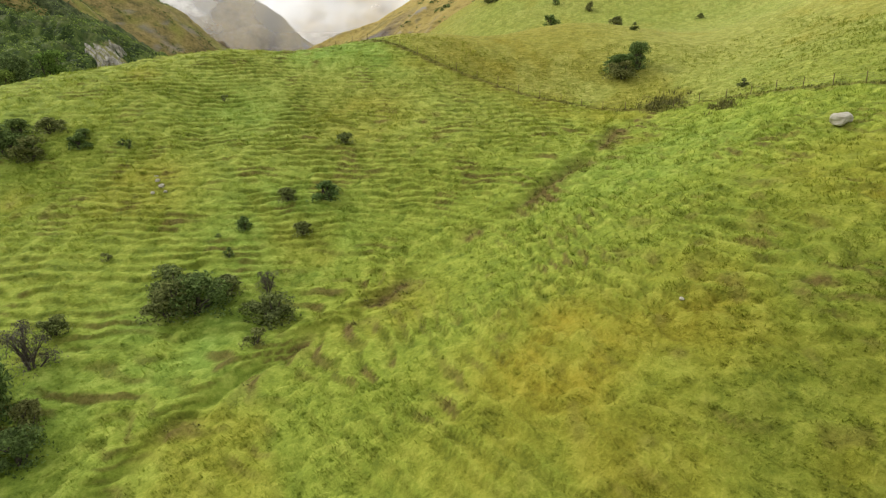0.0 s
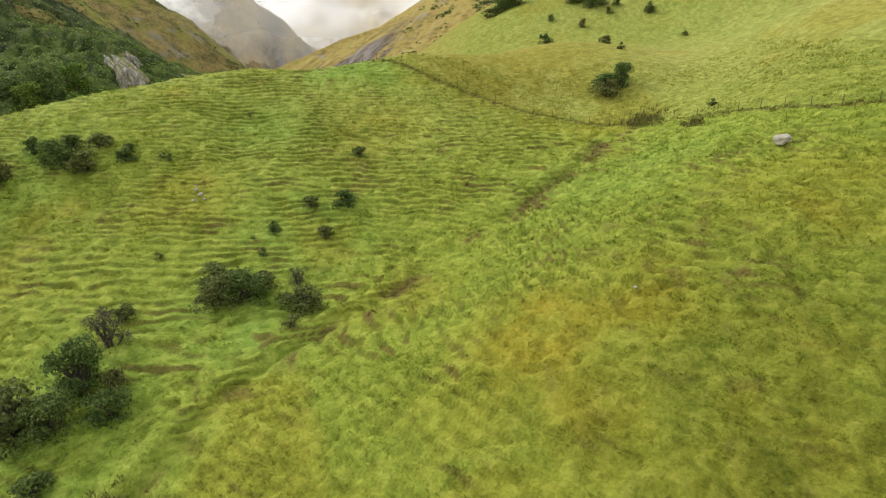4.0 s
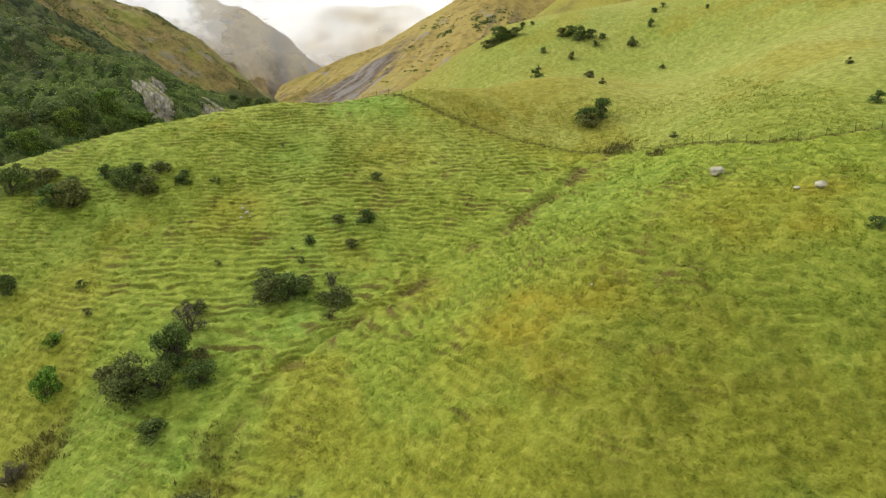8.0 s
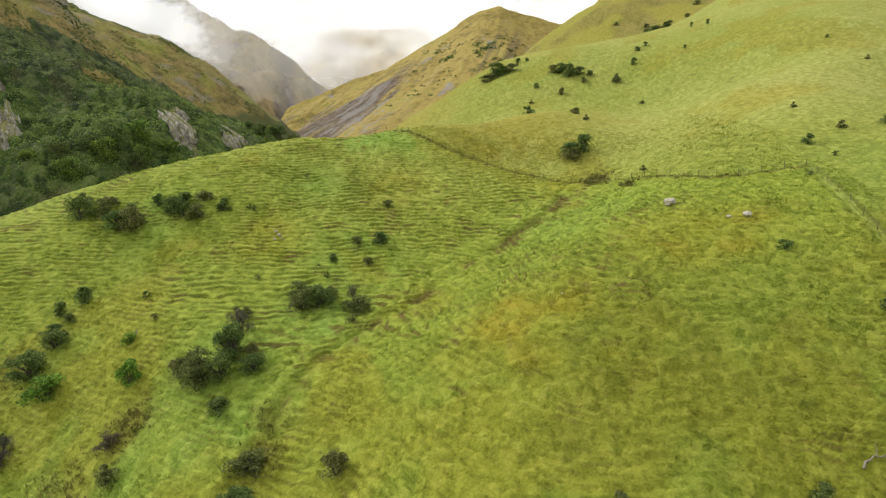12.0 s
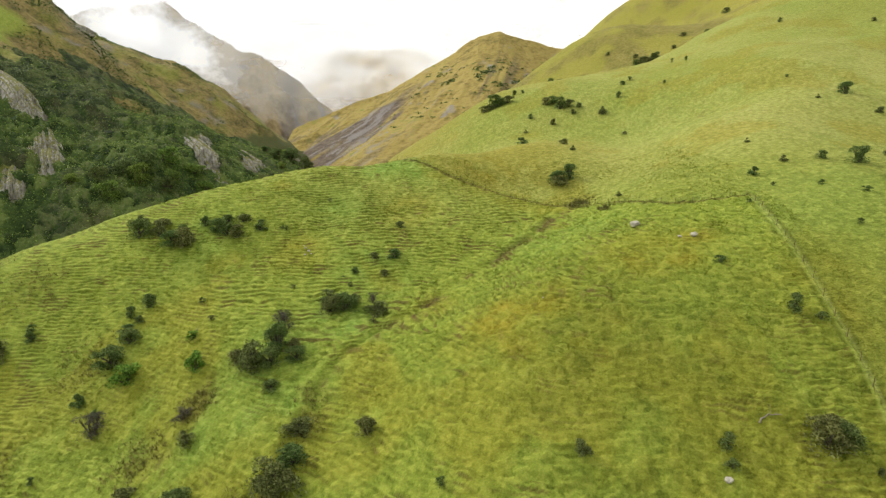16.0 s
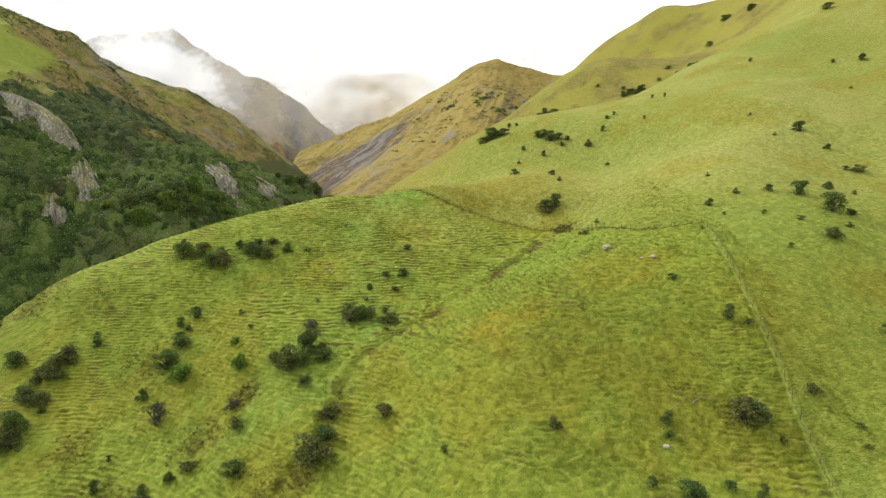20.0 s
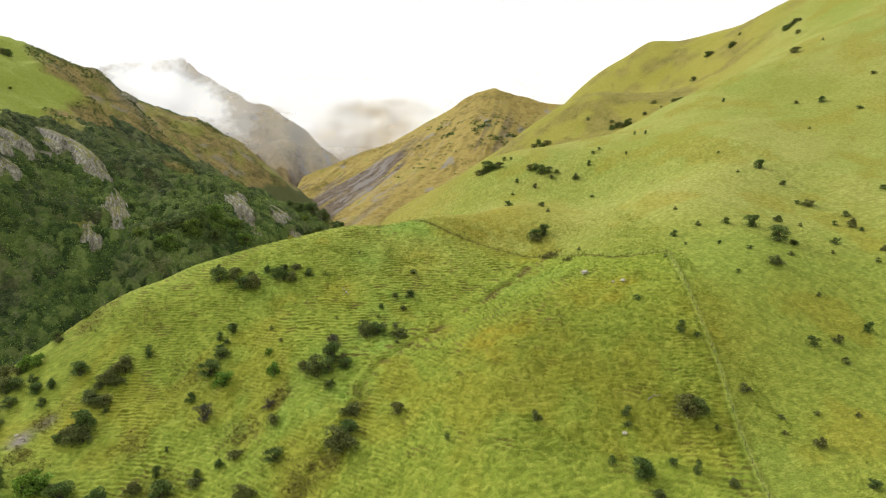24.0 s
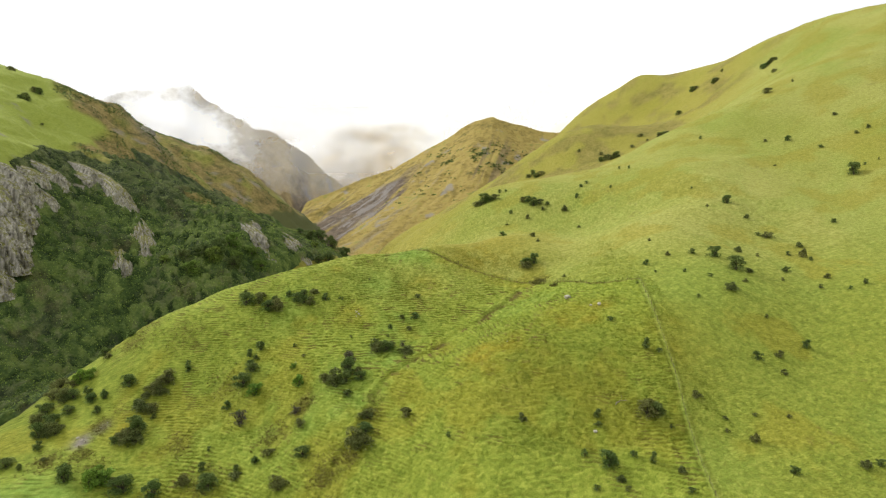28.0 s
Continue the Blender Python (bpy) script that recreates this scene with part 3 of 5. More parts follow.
def upland_material(name, stops, dark, stone, relief, deep):
    m, n, k, p = node_material(name)
    small, wide = noise_node(n, k, 0.12, 9, 0.65), noise_node(n, k, 0.018, 5)
    color = ramp(n, k, sums(n, k, "ADD", sums(n, k, "MULTIPLY", small, 0.55), sums(n, k, "MULTIPLY", wide, 0.45)), stops)
    color = blend(n, k, attribute(n, "gullied"), color, ramp(n, k, small, [(0.35, dark), (0.7, tuple(2.2 * c for c in dark))]))
    color = blend(n, k, attribute(n, "stone"), color, stone)
    k.new(color, p.inputs["Base Color"])
    bumped(n, k, p, small, relief, deep)
    return m


TUSSOCK = upland_material("tussock", [(0.34, (0.13, 0.12, 0.035)), (0.44, (0.26, 0.20, 0.055)), (0.53, (0.36, 0.28, 0.08)), (0.64, (0.22, 0.225, 0.05))], (0.085, 0.066, 0.050), (0.26, 0.245, 0.23), 0.7, 4.0)
FELL = upland_material("fell", [(0.34, (0.11, 0.095, 0.05)), (0.5, (0.26, 0.20, 0.10)), (0.66, (0.36, 0.28, 0.13))], (0.08, 0.064, 0.045), (0.18, 0.165, 0.15), 0.8, 5.0)
# far slopes: dry fell lightened, sunlight put into its colour
FELL_SUNLIT = upland_material("sunlit_fell", [(0.34, (0.30, 0.24, 0.14)), (0.5, (0.42, 0.32, 0.18)), (0.66, (0.50, 0.40, 0.24))], (0.20, 0.16, 0.11), (0.30, 0.27, 0.24), 0.8, 5.0)

mesh, uu, vv, hx, hy, hz = slope_sheet(
    "brown_hill",
    [(-230, 806, 84), (-174, 803, 105), (-138, 808, 124), (-82, 814, 141), (-26, 814, 173), (11, 812, 195), (48, 808, 218), (77, 805, 223), (112, 804, 212), (157, 800, 199), (210, 790, 196), (300, 780, 215)],
    [(-250, 690, 20), (-215, 590, 10), (-150, 440, 0), (-75, 350, -6), (20, 350, 0), (90, 380, 10), (160, 420, 20), (240, 500, 30)], 300, 180, 0.85, 10, 80, 101, 0.22)
mesh.materials.append(TUSSOCK)
rib = rough(uu * 530 + vv * 130, vv * 60, 34, 105, 5)
band = smooth_step(vv, 0.20, 0.34) * (1 - smooth_step(uu + 0.25 * vv, 0.44, 0.60)) * smooth_step(uu, 0.10, 0.20)
streaks = rough(uu * 530 + vv * 130, vv * 30, 11, 109, 5)
mask(mesh, "gullied", np.clip(band * smooth_step(rib + 0.8 * streaks, -0.3, 0.25) + 0.5 * smooth_step(streaks + 0.6 * rib, 0.55, 0.95) * smooth_step(vv, 0.05, 0.2), 0, 0.95))
mask(mesh, "stone", np.maximum(0.7 * band * smooth_step(rough(uu * 530 + vv * 130, vv * 90, 7, 106, 4), 0.35, 0.7), 0.7 * smooth_step(rough(hx, hy, 26, 107, 5), 0.85, 1.15)))
hill_rows = (hx.ravel(), hy.ravel(), hz.ravel(), uu.ravel(), vv.ravel())
tagged(new("brown_hill", mesh), "tawny tussock hill with dark eroded gullies", "hill", kind="structure")

mesh, uu, vv, hx, hy, hz = slope_sheet(
    "mountain",
    [(-1000, 1080, 200), (-880, 1110, 250), (-730, 1146, 320), (-600, 1220, 352), (-528, 1259, 295), (-473, 1280, 268), (-418, 1301, 247), (-354, 1322, 207), (-314, 1334, 165), (-266, 1345, 125), (-225, 1350, 84), (-150, 1400, 70)],
    [(-800, 640, 90), (-640, 760, 80), (-520, 850, 70), (-400, 870, 55), (-330, 880, 50), (-280, 900, 50), (-240, 950, 50), (-200, 1050, 50), (-150, 1150, 50)], 260, 150, 0.9, 34, 100, 121, 0.4)
mesh.materials.append(FELL)
mask(mesh, "gullied", smooth_step(rough(uu * 900, vv * 120, 60, 125, 4), 0.1, 0.7) * 0.8)
mask(mesh, "stone", 0.9 * smooth_step(rough(hx, hy, 45, 127, 5), 0.55, 0.95))
tagged(new("mountain", mesh), "steep brown mountainside half hidden by mist", "mountain", kind="structure")

mesh, uu, vv, hx, hy, hz = slope_sheet(
    "mountain_far",
    [(-1300, 2250, 470), (-900, 2320, 400), (-654, 2371, 372), (-559, 2389, 408), (-365, 2420, 436), (-250, 2430, 425), (-116, 2441, 448), (11, 2453, 380), (112, 2453, 352), (400, 2450, 400), (700, 2400, 480)],
    [(-1200, 1500, 60), (-600, 1600, 60), (-200, 1650, 60), (200, 1650, 60), (600, 1600, 60)], 200, 90, 0.9, 40, 190, 131)
mesh.materials.append(FELL_SUNLIT)
mask(mesh, "gullied", smooth_step(rough(uu * 1800, vv * 200, 110, 135, 4), 0.1, 0.7) * 0.8)
mask(mesh, "stone", 0.6 * smooth_step(rough(hx, hy, 70, 137, 4), 0.55, 0.95))
tagged(new("mountain_far", mesh), "distant brown mountain in thick mist", "mountain", kind="structure")


# ---- mist ----
def mist_material(name, thick, size, lift, seed, soft):
    """Wet air that scatters the sky's light, in ragged drifts; nothing at the sheet's rim."""
    m = bpy.data.materials.new(name)
    m.use_nodes = True
    n, k = m.node_tree.nodes, m.node_tree.links
    n.remove(n["Principled BSDF"])
    coords = n.new("ShaderNodeTexCoord").outputs["Object"]
    shift = n.new("ShaderNodeMapping")
    shift.inputs["Location"].default_value = (seed, 0, seed * 0.7)
    shift.inputs["Scale"].default_value = (1.0, 1.0, 1.5)
    k.new(coords, shift.inputs["Vector"])
    drift = noise_node(n, k, 1 / size, 8, 0.6, shift.outputs[0])
    body = n.new("ShaderNodeMapRange")
    body.inputs["From Min"].default_value, body.inputs["From Max"].default_value = lift, lift + soft
    body.interpolation_type = "SMOOTHSTEP"
    k.new(sums(n, k, "ADD", sums(n, k, "SUBTRACT", drift, 0.5), attribute(n, "drifts")), body.inputs["Value"])
    alpha = sums(n, k, "MULTIPLY", sums(n, k, "MULTIPLY", body.outputs[0], attribute(n, "rim")), thick)
    back, front, wet, clear_, out = n.new("ShaderNodeBsdfTranslucent"), n.new("ShaderNodeBsdfDiffuse"), n.new("ShaderNodeAddShader"), n.new("ShaderNodeBsdfTransparent"), n.new("ShaderNodeMixShader")
    back.inputs["Color"].default_value = front.inputs["Color"].default_value = (0.645, 0.66, 0.70, 1)
    k.new(back.outputs[0], wet.inputs[0])
    k.new(front.outputs[0], wet.inputs[1])
    k.new(alpha, out.inputs["Fac"])
    k.new(clear_.outputs[0], out.inputs[1])
    k.new(wet.outputs[0], out.inputs[2])
    k.new(out.outputs[0], n["Material Output"].inputs["Surface"])
    return m


def mist_sheet(label, x0, x1, z0, z1, y, thick, size, lift, soft, seed, density):
    u, v = np.meshgrid(np.linspace(0, 1, 60), np.linspace(0, 1, 40))
    x, z = x0 + (x1 - x0) * u, z0 + (z1 - z0) * v
    yy = y + 30 * rough(x, z, 150, seed, 3) - 60 * np.sin(np.pi * u)
    mesh = raw_mesh("mist", np.stack([x, yy, z], -1).reshape(-1, 3), grid_faces(60, 40), True)
    mesh.materials.append(mist_material("mist", thick, size, lift, seed, soft))
    mask(mesh, "rim", smooth_step(u, 0, 0.22) * smooth_step(1 - u, 0, 0.22) * smooth_step(v, 0, 0.3) * smooth_step(1 - v, 0, 0.38))
    mask(mesh, "drifts", density(x, z))
    ob = tagged(new("mist", mesh), label, "mist", kind="structure")
    ob.visible_shadow = False
    return ob


def puff(x, z, cx, cz, wide, tall):
    return np.exp(-(((x - cx) / wide) ** 2) - ((z - cz) / tall) ** 2)


def ragged(x, z):
    """Cloud that hides the mountain's shoulder and hangs in a tongue across its face."""
    ridge = 309 + 0.78 * (-492 - x)
    above = smooth_step(z - np.minimum(ridge, 330), -70, 60)
    return (0.12 + 0.38 * smooth_step(-x, 430, 600) + 0.40 * above * smooth_step(-x, 420, 500) + 0.36 * puff(x, z, -445, 214, 62, 38) + 0.30 * puff(x, z, -520, 245, 70, 50)
            + 0.26 * puff(x, z, -405, 172, 46, 28) - 0.20 * puff(x, z, -445, 290, 36, 26) - 0.12 * smooth_step(x, -390, -300))


def head_mist(x, z):
    """Mist that pours round both ends of the far mountain and over its top."""
    return 0.37 + 0.40 * puff(x, z, -390, 258, 66, 76) + 0.42 * puff(x, z, 30, 262, 85, 66) + 0.5 * smooth_step(z, 255, 335) + 0.3 * smooth_step(x, 60, 160) + 0.25 * smooth_step(-x, 440, 560)


mist_sheet("ragged cloud round a mountain top", -900, -200, 90, 480, 1010, 0.95, 80, 0.12, 0.62, 3.0, ragged)
mist_sheet("thin grey haze across the upper valley", -900, 250, 20, 420, 1075, 0.20, 260, 0.05, 0.4, 5.0, lambda x, z: 0.30 + 0.001 * (z - 20))
mist_sheet("thick drifting mist at the head of the valley", -900, 700, 60, 620, 1560, 0.93, 110, 0.12, 0.62, 9.0, head_mist)
mist_sheet("low cloud behind the hill tops", -200, 900, 150, 460, 1180, 0.95, 140, 0.3, 0.5, 13.0, lambda x, z: 0.1 + 0.003 * (z - 150))

# Shrubs on the plan: x, y, width.
# dark shrubs on the spur
SPUR_SHRUBS = [
    (-44.5, 2.7, 3.8), (-77.9, 7, 4.9), (-63.9, 7.4, 4.9), (-86.3, 8.2, 4.9), (-25.6, 8.6, 5.8), (-57.4, 9.5, 3), (-71.2, 9.5, 3.9), (-40.1, 10.1, 3.5),
    (-102.7, 10.8, 5), (-24.2, 13, 4), (-53.6, 13.2, 2.5), (-50.4, 14.5, 3), (-13.6, 15.6, 2.9), (-118.2, 15.7, 2.1), (-24.4, 17.9, 4.1), (-123.5, 17.9, 3.8),
    (-68.5, 19.5, 1.3), (-43.4, 20.2, 2.4), (-91.2, 23.3, 5.6), (-94, 23.8, 4.6), (-91.5, 25.6, 5.5), (-31, 26.2, 2.9), (-117.3, 29.2, 4.3), (-122.6, 29.3, 4.2),
    (-119.9, 29.3, 4.9), (-35.7, 31, 5.6), (-89.4, 31.1, 1.7), (-32.5, 31.2, 3.8), (-28.2, 32.3, 3.8), (-68, 32.4, 2.8), (-38.9, 33, 3.2), (-91, 33.2, 5.1),
]
# dark shrubs on the spur, continued
SPUR_SHRUBS_2 = [
    (-94.1, 34, 5.4), (-108.3, 34.8, 2.8), (-32.2, 35, 4.6), (-90.9, 38.6, 4.1), (-65.5, 39, 4.2), (-93.3, 39.3, 4.6), (-112.7, 39.3, 3.5), (-108.7, 39.6, 3.1),
    (-122.9, 41.8, 4.3), (-102.2, 41.9, 4.3), (-90.4, 42.2, 5.4), (-120.3, 42.2, 4.2), (-64.1, 43.8, 3.9), (-15.9, 44.3, 1.8), (-48.1, 45, 1.2), (-85.2, 45.7, 2.7),
    (-15.6, 48.1, 3.7), (-24.8, 48.8, 5.0), (-64.4, 48.5, 2.3), (-22.6, 49.4, 4.4), (-25.6, 51.5, 4.6), (-20.8, 52.0, 2.8), (-52.4, 51.1, 1.5), (-63.8, 52.1, 2.8), (-34.7, 56.3, 1.3), (-22.5, 57.6, 1.1),
    (-24.5, 60.2, 0.6), (-15.4, 61.2, 2.2), (-22.1, 61.7, 2.2), (-18.2, 66.3, 2.5), (-13.7, 67, 2.8), (-63.2, 69, 5.3), (-66.4, 69.1, 5.3), (-75.1, 71.6, 5.5),
]
# dark shrubs on the spur, continued
SPUR_SHRUBS_3 = [
    (-70.5, 71.9, 3.9), (-52, 72, 4), (-54.5, 72.7, 4), (-56.6, 73.1, 4.6), (-60.4, 74.7, 2.8), (-47.1, 74.7, 3.1), (-40.9, 75.2, 1.1), (-41.9, 75.6, 1.1),
    (-13.2, 79, 2.2), (-32.5, 87.9, 1),
]
# fresh green bushes by the wet hollows
GREEN_SHRUBS = [
    (-94.9, 9.6, 5.1), (-92.4, 10.2, 4.9), (-47, 34, 3.9), (-60.5, 35.3, 4.8), (-50.2, 40.8, 2.1), (-118.7, 48.6, 4.7), (-122.1, 48.8, 4.6),
]
# half-dead grey shrubs
GREY_SHRUBS = [
    (-45.8, 25.1, 2.8), (-62.3, 26.8, 4.4), (-32.7, 40.9, 3.6), (-17.1, 52.7, 1.9),
]
# shrubs on the open face and along the fence
FACE_SHRUBS = [
    (49, -16.5, 1.3), (36.3, -14.2, 1.6), (72.5, -13.4, 2), (29.9, -12.8, 1.3), (89.2, -12.1, 2.7), (35.6, -11.8, 2.5), (92.5, -11.5, 2), (48.9, -11.3, 2),
    (43.6, -8.6, 2.4), (34, -7.8, 4), (39.8, -6.4, 1.7), (29.1, -4.7, 1.6), (69.1, -4.1, 2.3), (63.8, -1.1, 1.1), (50.9, -0.2, 1.3), (34.1, 2.3, 1.5),
    (65.1, 2.5, 1.3), (80.6, 2.5, 1.3), (-2.4, 3.2, 1.1), (72.7, 3.2, 1.3), (46.7, 3.5, 4.7), (49, 3.5, 4.1), (34.4, 4.6, 2.3), (15.9, 5.2, 2.3),
    (60.3, 8.2, 2.1), (88.1, 17.5, 1.8), (55.4, 20.6, 1.5), (83.1, 21.5, 3.1), (52.4, 22.5, 3.2), (90.3, 23.5, 2.8), (100.3, 27.8, 2.8), (45.9, 34.3, 1.6),
]
# shrubs on the open face and along the fence, continued
FACE_SHRUBS_2 = [
    (94.1, 37.5, 1.4),
]
# shrubs on the hill behind the fence
HILL_SHRUBS = [
    (76, 43.3, 1.2), (88.7, 48.1, 4.6), (126.6, 48.1, 1.5), (132.2, 49.2, 2), (119.2, 51.3, 1.7), (95.6, 53.1, 1.8), (60.1, 53.3, 1), (85, 55.1, 1.5),
    (109.5, 55.9, 1.5), (124.5, 56, 2.3), (78, 59.1, 1.3), (100.1, 59.3, 2.6), (68.7, 60.6, 1), (96.2, 61, 5.7), (113.6, 61.2, 2.6), (67.9, 67.5, 2.2),
    (93.2, 69.7, 3.5), (128, 70.6, 1.9), (86.2, 72.4, 2.5), (77.5, 72.9, 1.7), (110.3, 73.1, 1.4), (77.7, 73.1, 1.7), (127.4, 74.2, 3.3), (104.2, 75.3, 2.8),
    (123, 75.8, 1.7), (42.3, 82.5, 1.4), (131.2, 82.8, 2.9), (75.9, 87.1, 1.5), (123.9, 92, 3.9), (121.4, 93.6, 1.8), (152.5, 95.3, 2.1), (31.1, 100.9, 4.7),
]
# shrubs on the hill behind the fence, continued
HILL_SHRUBS_2 = [
    (31, 102.7, 4.5), (34, 102.9, 4.2), (123.7, 106.7, 2.2), (111.2, 116, 1.3), (121.2, 119, 3.7), (38.6, 120.9, 1.7), (182.9, 128.5, 5.9), (37.6, 130.4, 2.8),
    (24, 131.8, 2.5), (196.6, 131.9, 1.4), (190.7, 132.4, 1.4), (113.7, 138.1, 1.4), (63.3, 148.5, 1.9), (161.2, 153.1, 1.5), (206.3, 160.9, 2.3), (188.7, 161.1, 2.3),
    (212.4, 161.2, 2.3), (29.5, 163.7, 1.6), (40.6, 167, 2.8), (60.2, 168.1, 3.6),
]
# shrubs high on the hills
HIGH_SHRUBS = [
    (-225.5, 165.8, 1.8), (49.5, 172.8, 2.9), (86.1, 174.9, 1.6), (32.7, 175, 2.5), (52.9, 176.7, 2.9), (68.5, 176.8, 2.9), (181.8, 178.2, 2.9), (45.4, 178.3, 5.5),
    (48.8, 178.6, 4.3), (43.3, 183.1, 4.2), (40.5, 183.8, 4.7), (173.3, 184.2, 2.5), (210.5, 184.4, 2.5), (73.7, 188.7, 2.1), (77.1, 190.6, 1.7), (101.7, 193.7, 1.7),
    (25.8, 197.3, 5.3), (22.8, 197.5, 5.3), (18.4, 197.6, 4), (20.2, 197.8, 5.5), (15.9, 198.3, 4.7), (98.8, 201.6, 1.8), (33.1, 203.5, 2.2), (29.5, 205.5, 2.3),
    (148, 207.7, 2.2), (205.5, 243.1, 4.9), (223.2, 245.2, 2), (-275.1, 257.7, 2.3), (-297.6, 271, 4.6), (-294.4, 271, 5.4), (-297.4, 288.8, 4.8), (-301.4, 289.1, 4.9),
]
# shrubs high on the hills, continued
HIGH_SHRUBS_2 = [
    (125.5, 309.3, 3.9), (128, 309.5, 5), (130.4, 309.9, 4.7), (124.8, 314.7, 4.3), (119.3, 315.1, 4.2), (122.7, 315.4, 4.4), (146.6, 325.3, 4.2), (122.5, 327.3, 3.7),
    (-346.7, 331.4, 4.5), (170.2, 331.5, 4.7), (175.8, 331.6, 5.2), (-349.6, 331.6, 4.8), (173.6, 331.9, 4.2), (161.1, 332.3, 2.5), (76.7, 336.4, 5.9), (72.7, 337.1, 5.5),
    (263.8, 338.8, 4.3), (108.6, 342, 2.5), (67.9, 344.8, 5), (160.1, 344.9, 4.4), (71.2, 345.7, 5), (279.2, 362.9, 3.2), (269.9, 365.7, 4.6), (273, 365.8, 4.1),
    (275.2, 366.2, 3.8), (278.2, 367.1, 4.8), (214.7, 403, 4.9), (253.9, 421.3, 4.6), (256.7, 421.3, 5.7), (267.1, 432.5, 3), (246.4, 441, 4.6), (243, 441.8, 5.2),
]
# shrubs that close the gaps in the hedge-like rows
ROW_SHRUBS = [
    (-96.2, 35.2, 3.2), (-94.7, 38, 3.4), (-92.9, 41.1, 3.2), (-90.5, 43.8, 2.4), (-96.3, 23, 2.6), (-93.6, 25.1, 2.8), (-90.7, 27.8, 2.4), (-67, 50.1, 2.6),
    (-65.6, 46, 2.8), (-66.1, 41.3, 2.6), (-65.4, 53.9, 2.2), (-39.2, 33.8, 2.6), (-36, 33, 3.0), (-33, 36.3, 3.2), (-29.2, 35.2, 2.4), (-33.4, 44.9, 2.4),
    (-26.4, 9, 2.4), (-25, 11.2, 2.6), (-67.9, 13.2, 2.8), (-64.8, 8.4, 2.8), (-58.2, 11.7, 2.2), (-76.5, 75.8, 3.4), (-71, 75, 3.2), (-65.1, 72.2, 3.0),
    (-55.3, 75.7, 3.0), (-51.6, 76.5, 3.2), (-47.5, 76.5, 2.0), (-104.1, 12, 3.6), (-89.7, 10.4, 3.4), (-87.4, 9.6, 2.8), (-63.5, 29.7, 1.6),
]
# scrub at the foot of the spur, by the creek
CREEK_SHRUBS = [
    (-123.7, 43, 4.0), (-129, 46, 5.0), (-118.1, 36.5, 3.4), (-121.5, 33.7, 4.2), (-125.6, 33.6, 4.6), (-113.3, 39.8, 2.6), (-109.7, 41.1, 2.4), (-109.1, 35.7, 1.8),
    (-123.8, 48.1, 3.6), (-127, 39, 4.4), (-116, 43, 2.6), (-131, 52, 5.0), (-103.4, 43.4, 2.4), (-86, 47.1, 1.8), (-113.4, 18.5, 2.0), (-119, 24, 3.0), (-116, 55, 3.0), (-112, 62, 3.0), (-119, 58, 3.6),
]


# ---- shrubs ----
def part(name, data, material, parent, label=""):
    """One mesh object under a thing or under a part."""
    if isinstance(data, bmesh.types.BMesh):
        mesh = bpy.data.meshes.new(name)
        data.to_mesh(mesh)
        data.free()
        data = mesh
    if material and not data.materials:
        data.materials.append(material)
    ob = new(name, data)
    ob.parent = parent
    return tagged(ob, label)


def spot(x, y):
    return float(height(np.array([x]), np.array([y]))[0])


def tube(path, radii, sides=6):
    """Points and faces of a tapered limb along a path."""
    path, pts, faces = np.asarray(path, float), [], []
    for i, (p, r) in enumerate(zip(path, radii)):
        d = path[min(i + 1, len(path) - 1)] - path[max(i - 1, 0)]
        d = d / (np.linalg.norm(d) + 1e-9)
        a = np.cross(d, (0.3, 1, 0.2))
        a = a / np.linalg.norm(a)
        b = np.cross(d, a)
        for s in range(sides):
            w = 2 * math.pi * s / sides
            pts.append(p + r * (math.cos(w) * a + math.sin(w) * b))
    for i in range(len(path) - 1):
        for s in range(sides):
            q = (s + 1) % sides
            faces.append((i * sides + s, i * sides + q, (i + 1) * sides + q, (i + 1) * sides + s))
    return pts, faces


def joined(pieces):
    pts, faces = [], []
    for p, f in pieces:
        faces += [tuple(i + len(pts) for i in face) for face in f]
        pts += list(p)
    return np.array(pts), np.array(faces)


def leaves(rng, centres, normals, size, spread=0.9, slim=1.0):
    """Small folded leaf sprays at the given places, turned roughly outwards."""
    n = len(centres)
    out = normals + spread * rng.normal(size=(n, 3))
    out = out / np.linalg.norm(out, axis=1, keepdims=True)
    a = np.cross(out, rng.normal(size=(n, 3)))
    a = a / np.linalg.norm(a, axis=1, keepdims=True)
    b = np.cross(out, a)
    s = (size * rng.uniform(0.55, 1.35, n))[:, None]
    pts = np.stack([centres - s * a, centres - 0.5 * slim * s * b + 0.2 * s * out, centres + s * a, centres + 0.5 * slim * s * b + 0.2 * s * out], 1)
    return pts.reshape(-1, 3), np.arange(4 * n).reshape(-1, 4)


